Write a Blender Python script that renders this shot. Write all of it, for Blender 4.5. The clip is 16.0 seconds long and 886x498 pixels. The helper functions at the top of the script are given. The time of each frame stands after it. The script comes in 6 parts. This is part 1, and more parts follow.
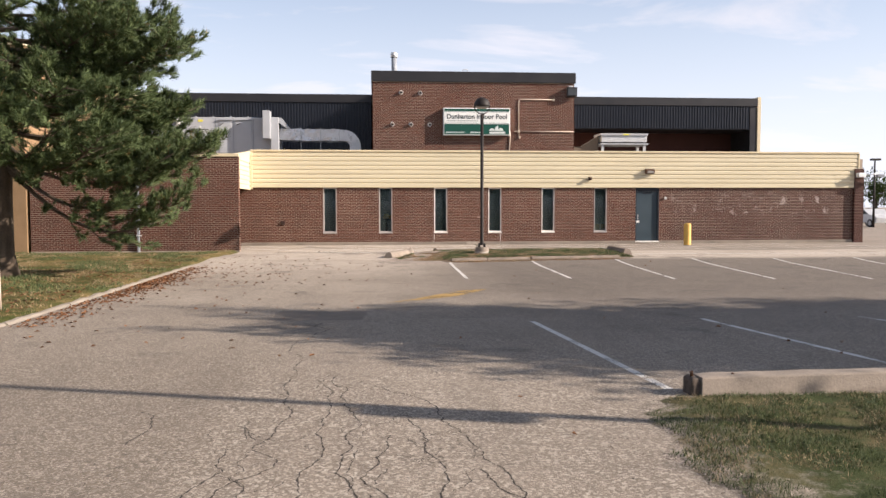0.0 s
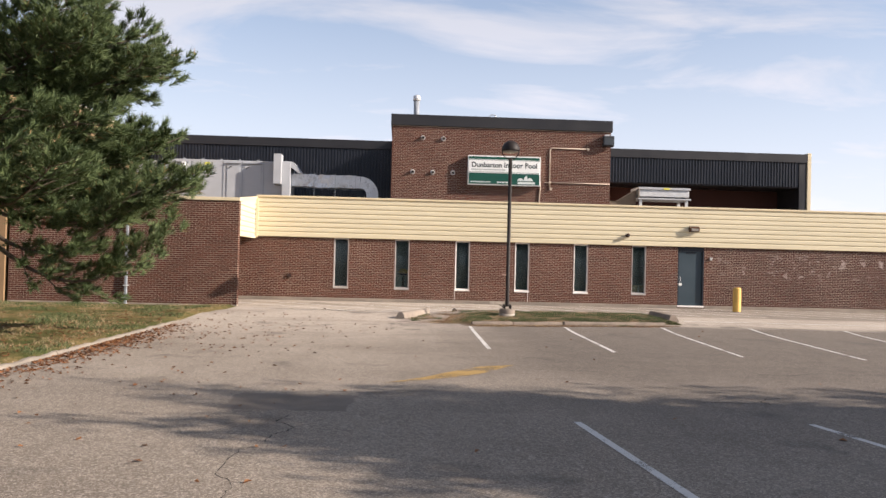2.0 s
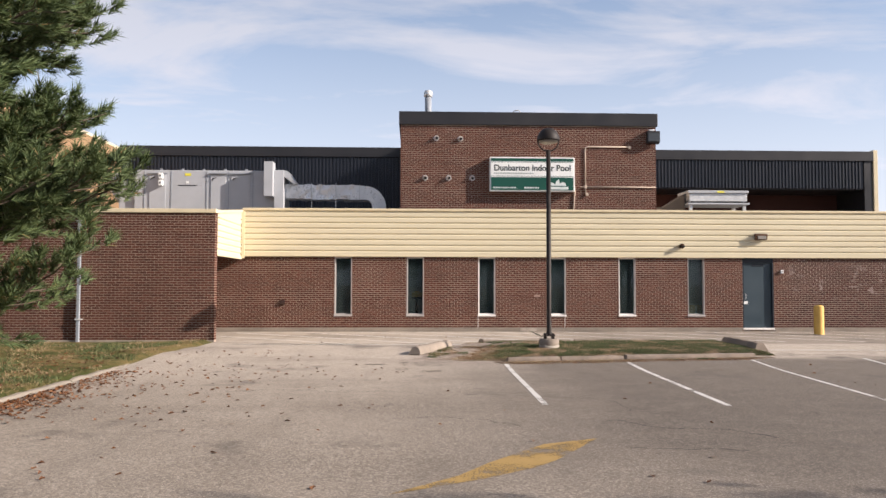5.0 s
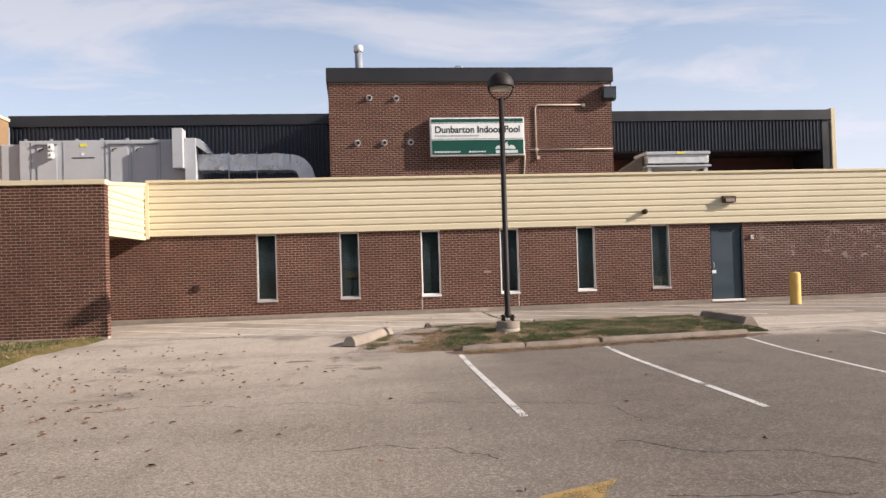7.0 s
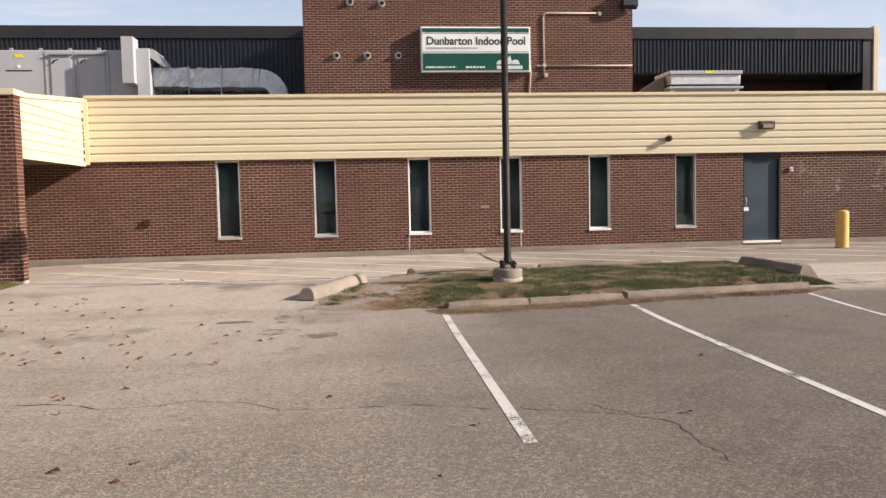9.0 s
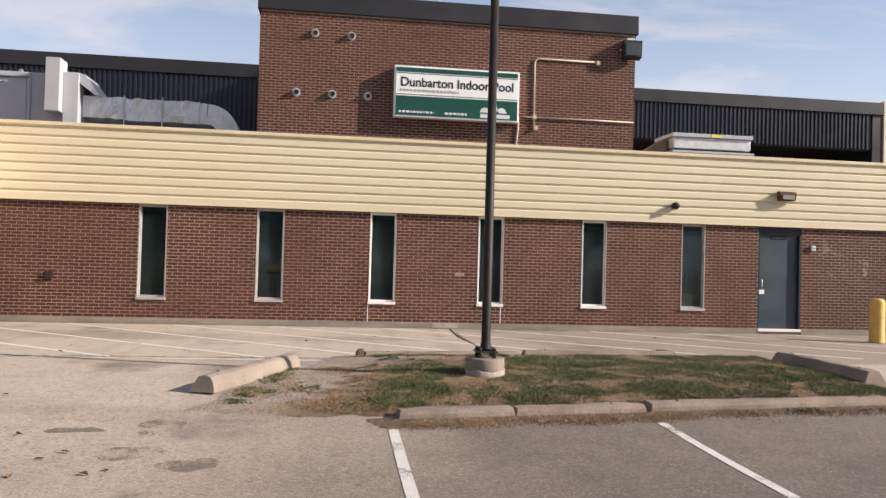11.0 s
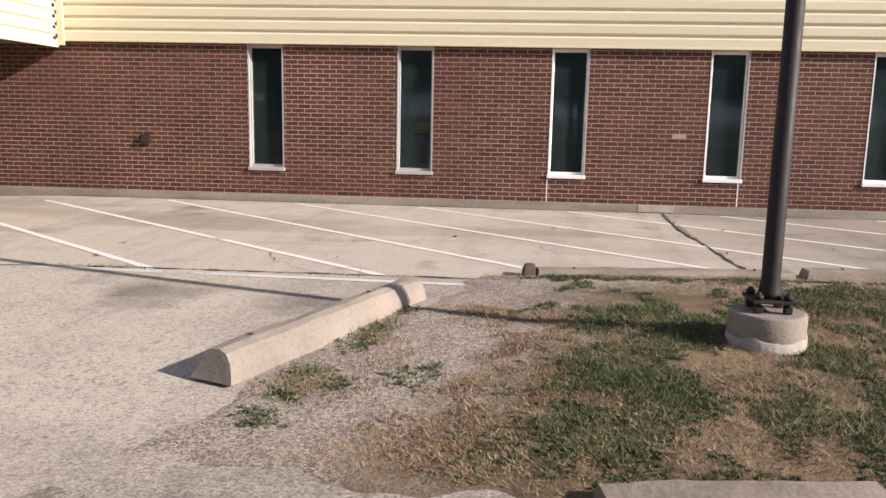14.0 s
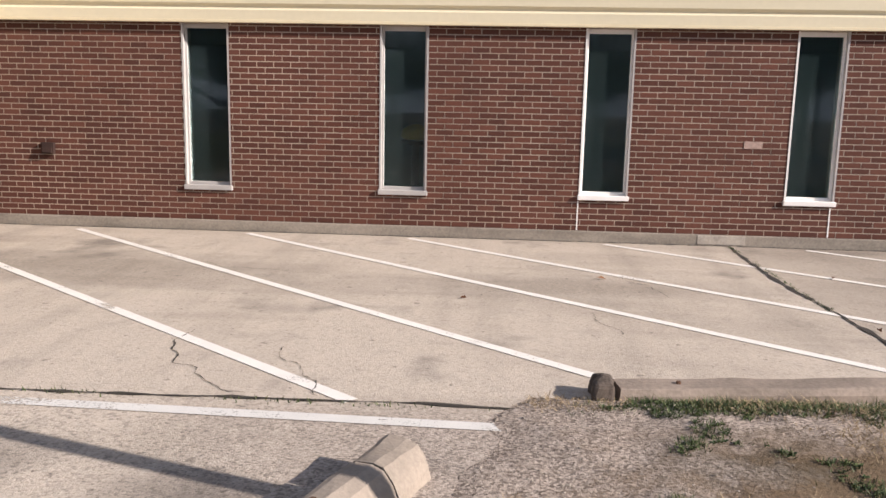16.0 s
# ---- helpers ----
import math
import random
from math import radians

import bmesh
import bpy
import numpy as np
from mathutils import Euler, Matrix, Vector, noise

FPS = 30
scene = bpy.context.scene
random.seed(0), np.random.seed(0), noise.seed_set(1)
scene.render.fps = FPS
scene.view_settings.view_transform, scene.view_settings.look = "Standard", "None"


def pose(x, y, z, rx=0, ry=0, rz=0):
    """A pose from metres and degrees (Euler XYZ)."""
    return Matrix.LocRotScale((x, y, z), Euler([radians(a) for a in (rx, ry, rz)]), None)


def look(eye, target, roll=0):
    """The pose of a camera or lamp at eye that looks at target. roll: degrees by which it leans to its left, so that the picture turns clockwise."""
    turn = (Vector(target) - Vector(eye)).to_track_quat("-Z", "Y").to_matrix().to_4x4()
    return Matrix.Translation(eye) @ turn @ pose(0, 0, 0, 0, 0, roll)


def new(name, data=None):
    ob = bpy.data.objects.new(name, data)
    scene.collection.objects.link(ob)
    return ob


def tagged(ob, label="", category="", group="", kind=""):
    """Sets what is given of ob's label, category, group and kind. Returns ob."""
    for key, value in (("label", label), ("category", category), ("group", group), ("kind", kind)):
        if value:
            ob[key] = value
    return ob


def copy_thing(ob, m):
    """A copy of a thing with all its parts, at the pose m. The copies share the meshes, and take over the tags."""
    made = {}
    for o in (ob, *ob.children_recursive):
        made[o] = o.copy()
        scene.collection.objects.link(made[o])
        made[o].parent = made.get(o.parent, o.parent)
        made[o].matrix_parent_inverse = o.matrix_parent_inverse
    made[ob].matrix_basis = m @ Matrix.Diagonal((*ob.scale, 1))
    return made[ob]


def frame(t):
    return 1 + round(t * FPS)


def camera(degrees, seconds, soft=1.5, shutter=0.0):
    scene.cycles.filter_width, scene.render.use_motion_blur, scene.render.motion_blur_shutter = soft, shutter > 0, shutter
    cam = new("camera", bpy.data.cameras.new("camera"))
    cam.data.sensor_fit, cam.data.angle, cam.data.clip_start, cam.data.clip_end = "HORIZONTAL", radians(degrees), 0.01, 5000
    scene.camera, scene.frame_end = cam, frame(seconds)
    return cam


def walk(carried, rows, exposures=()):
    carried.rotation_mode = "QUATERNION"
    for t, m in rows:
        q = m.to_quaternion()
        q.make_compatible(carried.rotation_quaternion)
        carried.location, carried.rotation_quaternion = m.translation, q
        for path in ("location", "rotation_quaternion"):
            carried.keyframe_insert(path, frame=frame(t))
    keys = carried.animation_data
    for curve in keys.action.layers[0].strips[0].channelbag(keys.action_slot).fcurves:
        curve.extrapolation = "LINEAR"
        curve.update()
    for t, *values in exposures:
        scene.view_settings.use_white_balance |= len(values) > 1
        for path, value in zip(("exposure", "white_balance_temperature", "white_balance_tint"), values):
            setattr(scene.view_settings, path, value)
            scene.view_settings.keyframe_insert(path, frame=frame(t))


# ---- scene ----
cam = camera(58.0, 16.0)
PATH = [
    (0, (0.302, 0.771, 1.696), (0.469, 2.761, 1.593), -0.1),
    (0.5, (0.426, 1.567, 1.731), (0.594, 3.558, 1.664), -0.1),
    (1, (0.505, 2.285, 1.745), (0.681, 4.277, 1.74), -0.5),
    (1.5, (0.611, 3.027, 1.733), (0.734, 5.023, 1.78), -0.3),
    (2, (0.67, 3.867, 1.686), (0.775, 5.864, 1.721), 1.4),
    (2.5, (0.752, 4.708, 1.683), (0.893, 6.703, 1.714), 0.7),
    (3, (0.706, 5.418, 1.686), (0.842, 7.413, 1.706), 1.4),
    (3.5, (0.678, 6.171, 1.703), (0.735, 8.17, 1.703), 0.7),
    (4, (0.658, 6.877, 1.707), (0.693, 8.876, 1.762), 0.4),
    (4.2, (0.651, 7.278, 1.692), (0.694, 9.275, 1.791), 0.4),
    (6.3, (0.686, 10.666, 1.595), (0.831, 12.659, 1.668), -0.8),
    (6.5, (0.698, 10.979, 1.594), (0.884, 12.968, 1.69), -0.5),
    (7, (0.802, 11.757, 1.548), (1.028, 13.744, 1.586), -1.7),
    (7.5, (0.897, 12.55, 1.499), (1.075, 14.54, 1.411), -0.6),
    (8, (1.0, 13.272, 1.516), (1.224, 15.256, 1.398), -1.6),
    (8.2, (1.067, 13.583, 1.514), (1.28, 15.567, 1.387), -1.2),
    (10.3, (1.829, 16.937, 1.535), (2.085, 18.917, 1.423), -0.5),
    (10.5, (1.835, 17.227, 1.528), (2.098, 19.208, 1.45), 0.5),
    (11, (1.951, 18.018, 1.482), (2.233, 19.998, 1.522), 1.6),
    (11.5, (2.082, 18.871, 1.457), (2.397, 20.846, 1.429), -0.1),
    (12, (2.145, 19.565, 1.492), (2.369, 21.553, 1.504), 0.5),
    (12.5, (2.21, 20.306, 1.486), (2.404, 22.296, 1.465), -0.1),
    (13, (2.239, 21.058, 1.485), (2.285, 23.044, 1.254), 0.7),
    (13.5, (2.238, 21.814, 1.515), (2.166, 23.791, 1.226), 0.3),
    (14, (2.26, 22.606, 1.525), (2.094, 24.572, 1.196), 1.2),
    (14.5, (2.192, 23.368, 1.534), (2.061, 25.339, 1.217), 2.0),
    (15, (2.111, 24.157, 1.532), (1.942, 26.119, 1.186), 0.9),
    (15.5, (1.966, 24.89, 1.548), (1.795, 26.852, 1.2), 1.5),
    (16, (1.861, 25.637, 1.578), (1.728, 27.604, 1.243), 1.2),
]
walk(cam, [(t, look(eye, target, roll)) for t, eye, target, roll in PATH], exposures=((0, 0.9, 6350, 14), (2.5, 0.83, 6300, 14), (4, 0.82, 6250, 14), (6.5, 0.69, 6200, 14), (8, 0.74, 6350, 14), (10.5, 0.68, 6300, 14), (12, 0.76, 6100, 14), (13, 0.87, 6000, 14), (14, 0.80, 6000, 14), (15, 0.84, 6000, 14), (16, 0.80, 6000, 14)))

# ---- light ----
SUN_EL, SUN_ROT = radians(25.8), radians(107.2)
to_sun = Vector((math.cos(SUN_EL) * math.sin(SUN_ROT), math.cos(SUN_EL) * math.cos(SUN_ROT), math.sin(SUN_EL)))
sun = new("sun", bpy.data.lights.new("sun", "SUN"))
sun.data.energy, sun.data.angle, sun.data.color = 5.0, radians(0.5), (1.0, 0.885, 0.745)
sun.matrix_world = look(to_sun * 60, (0, 0, 0))


def make_world():
    w = bpy.data.worlds.new("sky")
    scene.world = w
    w.use_nodes = True
    n, l = w.node_tree.nodes, w.node_tree.links
    n.clear()
    out = n.new("ShaderNodeOutputWorld")
    sky = n.new("ShaderNodeTexSky")
    sky.sky_type, sky.sun_disc, sky.sun_elevation, sky.sun_rotation = "NISHITA", False, SUN_EL, SUN_ROT
    clear = n.new("ShaderNodeBackground")
    clear.inputs["Strength"].default_value = 0.10
    l.new(sky.outputs[0], clear.inputs["Color"])
    # thin cloud sheets, flattened towards the horizon
    tc = n.new("ShaderNodeTexCoord")
    sep = n.new("ShaderNodeSeparateXYZ")
    l.new(tc.outputs["Generated"], sep.inputs[0])
    up = n.new("ShaderNodeMath")
    up.operation, up.inputs[1].default_value = "ADD", 0.12
    l.new(sep.outputs["Z"], up.inputs[0])
    div = n.new("ShaderNodeVectorMath")
    div.operation = "DIVIDE"
    l.new(tc.outputs["Generated"], div.inputs[0])
    comb = n.new("ShaderNodeCombineXYZ")
    for i in range(3):
        l.new(up.outputs[0], comb.inputs[i])
    l.new(comb.outputs[0], div.inputs[1])
    mp = n.new("ShaderNodeMapping")
    mp.inputs["Scale"].default_value = (0.75, 1.3, 0.0)
    mp.inputs["Rotation"].default_value = (0, 0, 0.25)
    l.new(div.outputs[0], mp.inputs[0])
    nz = n.new("ShaderNodeTexNoise")
    nz.inputs["Scale"].default_value, nz.inputs["Detail"].default_value, nz.inputs["Roughness"].default_value = 1.3, 9, 0.58
    nz.inputs["Distortion"].default_value = 0.5
    l.new(mp.outputs[0], nz.inputs["Vector"])
    r1 = n.new("ShaderNodeMapRange")
    r1.inputs[1].default_value, r1.inputs[2].default_value = 0.38, 0.61
    l.new(nz.outputs["Fac"], r1.inputs[0])
    hz = n.new("ShaderNodeMapRange")
    hz.inputs[1].default_value, hz.inputs[2].default_value, hz.inputs[3].default_value, hz.inputs[4].default_value = 0.02, 0.44, 0.97, 0.0
    l.new(sep.outputs["Z"], hz.inputs[0])
    mx = n.new("ShaderNodeMath")
    mx.operation, mx.use_clamp = "MAXIMUM", True
    l.new(r1.outputs[0], mx.inputs[0])
    l.new(hz.outputs[0], mx.inputs[1])
    # cloud brightness falls off away from the horizon
    br = n.new("ShaderNodeMapRange")
    br.inputs[1].default_value, br.inputs[2].default_value, br.inputs[3].default_value, br.inputs[4].default_value = 0.05, 0.75, 0.61, 0.15
    l.new(sep.outputs["Z"], br.inputs[0])
    cloud = n.new("ShaderNodeBackground")
    cloud.inputs["Color"].default_value = (0.895, 0.92, 1.0, 1)
    l.new(br.outputs[0], cloud.inputs["Strength"])
    mix = n.new("ShaderNodeMixShader")
    l.new(mx.outputs[0], mix.inputs[0])
    l.new(clear.outputs[0], mix.inputs[1])
    l.new(cloud.outputs[0], mix.inputs[2])
    l.new(mix.outputs[0], out.inputs["Surface"])


make_world()


# ---- materials ----
class Nodes:
    """A short hand for one node material."""

    def __init__(self, name, rough=0.8, metal=0.0, spec=0.3):
        self.m = bpy.data.materials.new(name)
        self.m.use_nodes = True
        self.t = self.m.node_tree
        self.b = self.t.nodes["Principled BSDF"]
        self.b.inputs["Roughness"].default_value = rough
        self.b.inputs["Metallic"].default_value = metal
        self.b.inputs["Specular IOR Level"].default_value = spec
        self.co = self.add("ShaderNodeTexCoord").outputs["Object"]

    def add(self, kind, **inputs):
        node = self.t.nodes.new(kind)
        for k, v in inputs.items():
            self.put(v, node.inputs[k])
        return node

    def put(self, v, socket):
        if isinstance(v, bpy.types.NodeSocket):
            self.t.links.new(v, socket)
        elif isinstance(v, tuple) and len(v) == 3 and socket.type == "RGBA":
            socket.default_value = (*v, 1)
        else:
            socket.default_value = v

    def noise(self, scale, detail=3.0, rough=0.55, co=None, stretch=None, distort=0.0):
        v = co or self.co
        if stretch:
            mp = self.add("ShaderNodeMapping", Vector=v)
            mp.inputs["Scale"].default_value = stretch
            v = mp.outputs[0]
        return self.add("ShaderNodeTexNoise", Vector=v, Scale=scale, Detail=detail, Roughness=rough, Distortion=distort).outputs["Fac"]

    def cells(self, scale, feature="F1", co=None, rand=1.0):
        node = self.add("ShaderNodeTexVoronoi", Vector=co or self.co, Scale=scale, Randomness=rand)
        node.feature = feature
        return node

    def span(self, v, a, b, c=0.0, d=1.0):
        node = self.add("ShaderNodeMapRange")
        self.put(v, node.inputs[0])
        for i, x in enumerate((a, b, c, d)):
            node.inputs[i + 1].default_value = x
        return node.outputs[0]

    def math(self, op, a, b=0.0):
        node = self.add("ShaderNodeMath")
        node.operation = op
        self.put(a, node.inputs[0])
        self.put(b, node.inputs[1])
        return node.outputs[0]

    def mix(self, f, a, b, how="MIX"):
        node = self.add("ShaderNodeMix")
        node.data_type, node.blend_type = "RGBA", how
        self.put(f, node.inputs[0])
        self.put(a, node.inputs[6])
        self.put(b, node.inputs[7])
        return node.outputs[2]

    def axis(self, i):
        return self.add("ShaderNodeSeparateXYZ", Vector=self.co).outputs[i]

    def random(self):
        """One number for each piece, be it an object or an island of a mesh."""
        a = self.add("ShaderNodeObjectInfo").outputs["Random"]
        b = self.add("ShaderNodeNewGeometry").outputs["Random Per Island"]
        return self.math("FRACT", self.math("ADD", a, b))

    def color(self, v):
        self.put(v, self.b.inputs["Base Color"])

    def bump(self, height, strength=0.3, distance=0.01):
        node = self.add("ShaderNodeBump", Strength=strength, Distance=distance, Height=height)
        self.put(node.outputs[0], self.b.inputs["Normal"])


def scaled(c, k):
    return tuple(min(1.0, x * k) for x in c)


def plain(name, c, rough=0.7, metal=0.0, var=0.18, scale=3.0, fine=60.0, relief=0.15, spec=0.3, stretch=None):
    s = Nodes(name, rough, metal, spec)
    big, small = s.noise(scale, 5, 0.6, stretch=stretch), s.noise(fine, 3)
    f = s.math("ADD", s.math("MULTIPLY", big, 0.65), s.math("MULTIPLY", small, 0.35))
    s.color(s.mix(s.span(f, 0.3, 0.7), scaled(c, 1 - var), scaled(c, 1 + var)))
    s.put(s.span(big, 0.3, 0.7, max(0.05, rough - 0.1), min(1, rough + 0.1)), s.b.inputs["Roughness"])
    s.bump(small, relief, 0.006)
    return s.m


def brick_material(name, dark, light, chalk=False):
    s = Nodes(name, 0.85, 0, 0.25)
    r = s.random()
    c = s.mix(r, dark, light)
    r2 = s.math("FRACT", s.math("MULTIPLY", r, 7.3))
    c = s.mix(s.span(r2, 0.86, 0.9, 0, 0.35), c, scaled(dark, 0.6))
    c = s.mix(s.span(s.noise(90, 3), 0.35, 0.75, 0, 0.35), c, scaled(light, 1.35))
    c = s.mix(s.span(s.noise(0.8, 5, 0.65), 0.45, 0.75, 0, 0.35), c, scaled(light, 1.3))
    c = s.mix(s.span(s.noise(1.1, 4, 0.6, stretch=(1, 1, 0.25)), 0.55, 0.8, 0, 0.4), c, scaled(dark, 0.6))
    if chalk:
        # scrubbed-off lettering and old paint on the blind stretch of the wall
        x, z = s.axis(0), s.axis(2)
        c = s.mix(s.span(x, 12.8, 13.4, 0, 0.55), c, s.mix(r, (0.040, 0.0195, 0.0175), (0.075, 0.036, 0.032)))
        zone = s.math("MULTIPLY", s.span(x, 13.0, 13.8), s.span(x, 20.5, 21.2, 1, 0))
        zone = s.math("MULTIPLY", zone, s.math("MULTIPLY", s.span(z, 1.1, 1.5), s.span(z, 2.2, 2.4, 1, 0)))
        w = s.span(s.noise(2.6, 6, 0.7, stretch=(1, 1, 1.4), distort=0.6), 0.56, 0.63, 0, 0.7)
        c = s.mix(s.math("MULTIPLY", w, zone), c, (0.50, 0.41, 0.38))
    s.color(c)
    s.bump(s.noise(140, 4), 0.5, 0.003)
    return s.m


M = {}
M["brick"] = brick_material("dark red brick", (0.058, 0.0213, 0.0148), (0.116, 0.0445, 0.0295), True)
M["tan_brick"] = brick_material("tan brick", (0.23, 0.145, 0.078), (0.32, 0.21, 0.12))
M["mortar"] = plain("mortar", (0.37, 0.305, 0.242), 0.9, var=0.42, scale=0.55, fine=30, relief=0.4)
M["tan_mortar"] = plain("tan mortar", (0.36, 0.25, 0.15), 0.9, var=0.2, scale=1.5, relief=0.4)
M["concrete"] = plain("aged concrete", (0.255, 0.212, 0.172), 0.9, var=0.3, scale=2.2, fine=45, relief=0.6)
M["pale_concrete"] = plain("pale chipped grout", (0.36, 0.315, 0.265), 0.9, var=0.35, scale=6, fine=40, relief=0.7)
M["footing"] = plain("grey concrete footing", (0.255, 0.218, 0.178), 0.9, var=0.42, scale=1.1, fine=40, relief=0.6, stretch=(1, 1, 3))
M["old_stop"] = plain("brown weathered and shade-toned concrete", (0.225, 0.180, 0.145), 0.9, var=0.42, scale=3.0, fine=40, relief=0.7)
M["siding"] = plain("cream painted steel siding", (0.65, 0.573, 0.405), 0.5, var=0.06, scale=0.9, fine=20, relief=0.05, spec=0.4, stretch=(0.4, 1, 1.5))
M["cream_trim"] = plain("cream painted trim", (0.68, 0.58, 0.39), 0.5, var=0.1, scale=2)
M["dark_metal"] = plain("dark brown metal", (0.022, 0.021, 0.023), 0.45, var=0.25, scale=1.2, relief=0.05, spec=0.4)
M["ribbed"] = plain("dark blue-grey ribbed steel", (0.018, 0.021, 0.030), 0.42, var=0.2, scale=0.7, relief=0.05, spec=0.45)
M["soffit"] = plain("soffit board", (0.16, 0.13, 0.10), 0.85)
M["frame"] = plain("weathered and shade-toned white aluminium", (0.42, 0.39, 0.37), 0.5, var=0.15, scale=4, relief=0.1)
M["white_sill"] = plain("white painted sill", (0.78, 0.74, 0.70), 0.6, var=0.08, scale=3)
M["door"] = plain("slate blue door paint", (0.035, 0.055, 0.070), 0.42, var=0.12, scale=2, relief=0.05, spec=0.45)
M["door_frame"] = plain("dark blue frame paint", (0.016, 0.021, 0.030), 0.45, var=0.2)
M["yellow"] = plain("yellow bollard paint", (0.60, 0.37, 0.09), 0.55, var=0.2, scale=5, relief=0.2)
M["rust"] = plain("rusty steel", (0.09, 0.045, 0.025), 0.85, var=0.4, scale=9)
M["dark_rust"] = plain("dark rusted iron", (0.038, 0.020, 0.016), 0.85, var=0.4, scale=9)
M["black_pole"] = plain("black-brown pole paint", (0.020, 0.015, 0.013), 0.6, var=0.4, scale=6, relief=0.2, spec=0.3)
M["unit"] = plain("light grey unit panels", (0.42, 0.43, 0.45), 0.5, var=0.1, scale=1.4, relief=0.05)
M["unit_dark"] = plain("darker grey unit panels", (0.27, 0.29, 0.32), 0.5, var=0.12, scale=1.4)
M["galvanised"] = plain("galvanised sheet metal", (0.60, 0.60, 0.60), 0.4, 0.35, var=0.2, scale=4, fine=14, relief=0.1)
M["patched"] = plain("chalky patched brick", (0.33, 0.235, 0.195), 0.9, var=0.35, scale=14, relief=0.5)
M["broken"] = plain("dark broken concrete", (0.085, 0.066, 0.053), 0.95, var=0.5, scale=14, fine=50, relief=0.8)
M["pvc"] = plain("pale plastic pipe", (0.55, 0.45, 0.36), 0.5, var=0.1)
M["white"] = plain("white enamel", (0.80, 0.80, 0.78), 0.45, var=0.05)
M["green"] = plain("dark green enamel", (0.010, 0.072, 0.052), 0.4, var=0.12, scale=2, relief=0.03)
M["ink"] = plain("dark grey lettering", (0.018, 0.028, 0.026), 0.5)
M["ink_pale"] = plain("pale lettering", (0.62, 0.66, 0.64), 0.5)
M["ink_grey"] = plain("faded grey lettering", (0.40, 0.43, 0.42), 0.5)
M["yellow_tag"] = plain("yellow sticker", (0.75, 0.68, 0.08), 0.5)
M["black"] = plain("black plastic", (0.02, 0.02, 0.022), 0.5)
M["lens"] = plain("clouded lens", (0.30, 0.28, 0.25), 0.2, var=0.2, spec=0.5)
M["lens_dark"] = plain("dark glass lens", (0.05, 0.055, 0.06), 0.25, var=0.2, spec=0.5)
M["roof"] = plain("gravel roof", (0.20, 0.18, 0.16), 0.95, var=0.3, fine=120, relief=0.6)
M["interior"] = plain("dim painted interior", (0.30, 0.34, 0.345), 0.9)
M["card"] = plain("brown cardboard", (0.38, 0.25, 0.14), 0.9)
M["bark"] = plain("grey-brown bark", (0.10, 0.075, 0.055), 0.95, var=0.5, scale=6, fine=30, relief=0.9, stretch=(1, 1, 0.25))


def foil_material():
    """Bright crinkled duct cladding."""
    s = Nodes("crinkled silver duct", 0.36, 0.25, 0.5)
    a, b = s.noise(2.2, 4, 0.6), s.noise(7.0, 3, 0.6, distort=0.8)
    s.color(s.mix(a, (0.58, 0.58, 0.60), (0.84, 0.84, 0.84)))
    s.put(s.span(b, 0.3, 0.7, 0.22, 0.45), s.b.inputs["Roughness"])
    s.bump(s.math("ADD", a, s.math("MULTIPLY", b, 0.6)), 0.55, 0.05)
    return s.m


M["foil"] = foil_material()


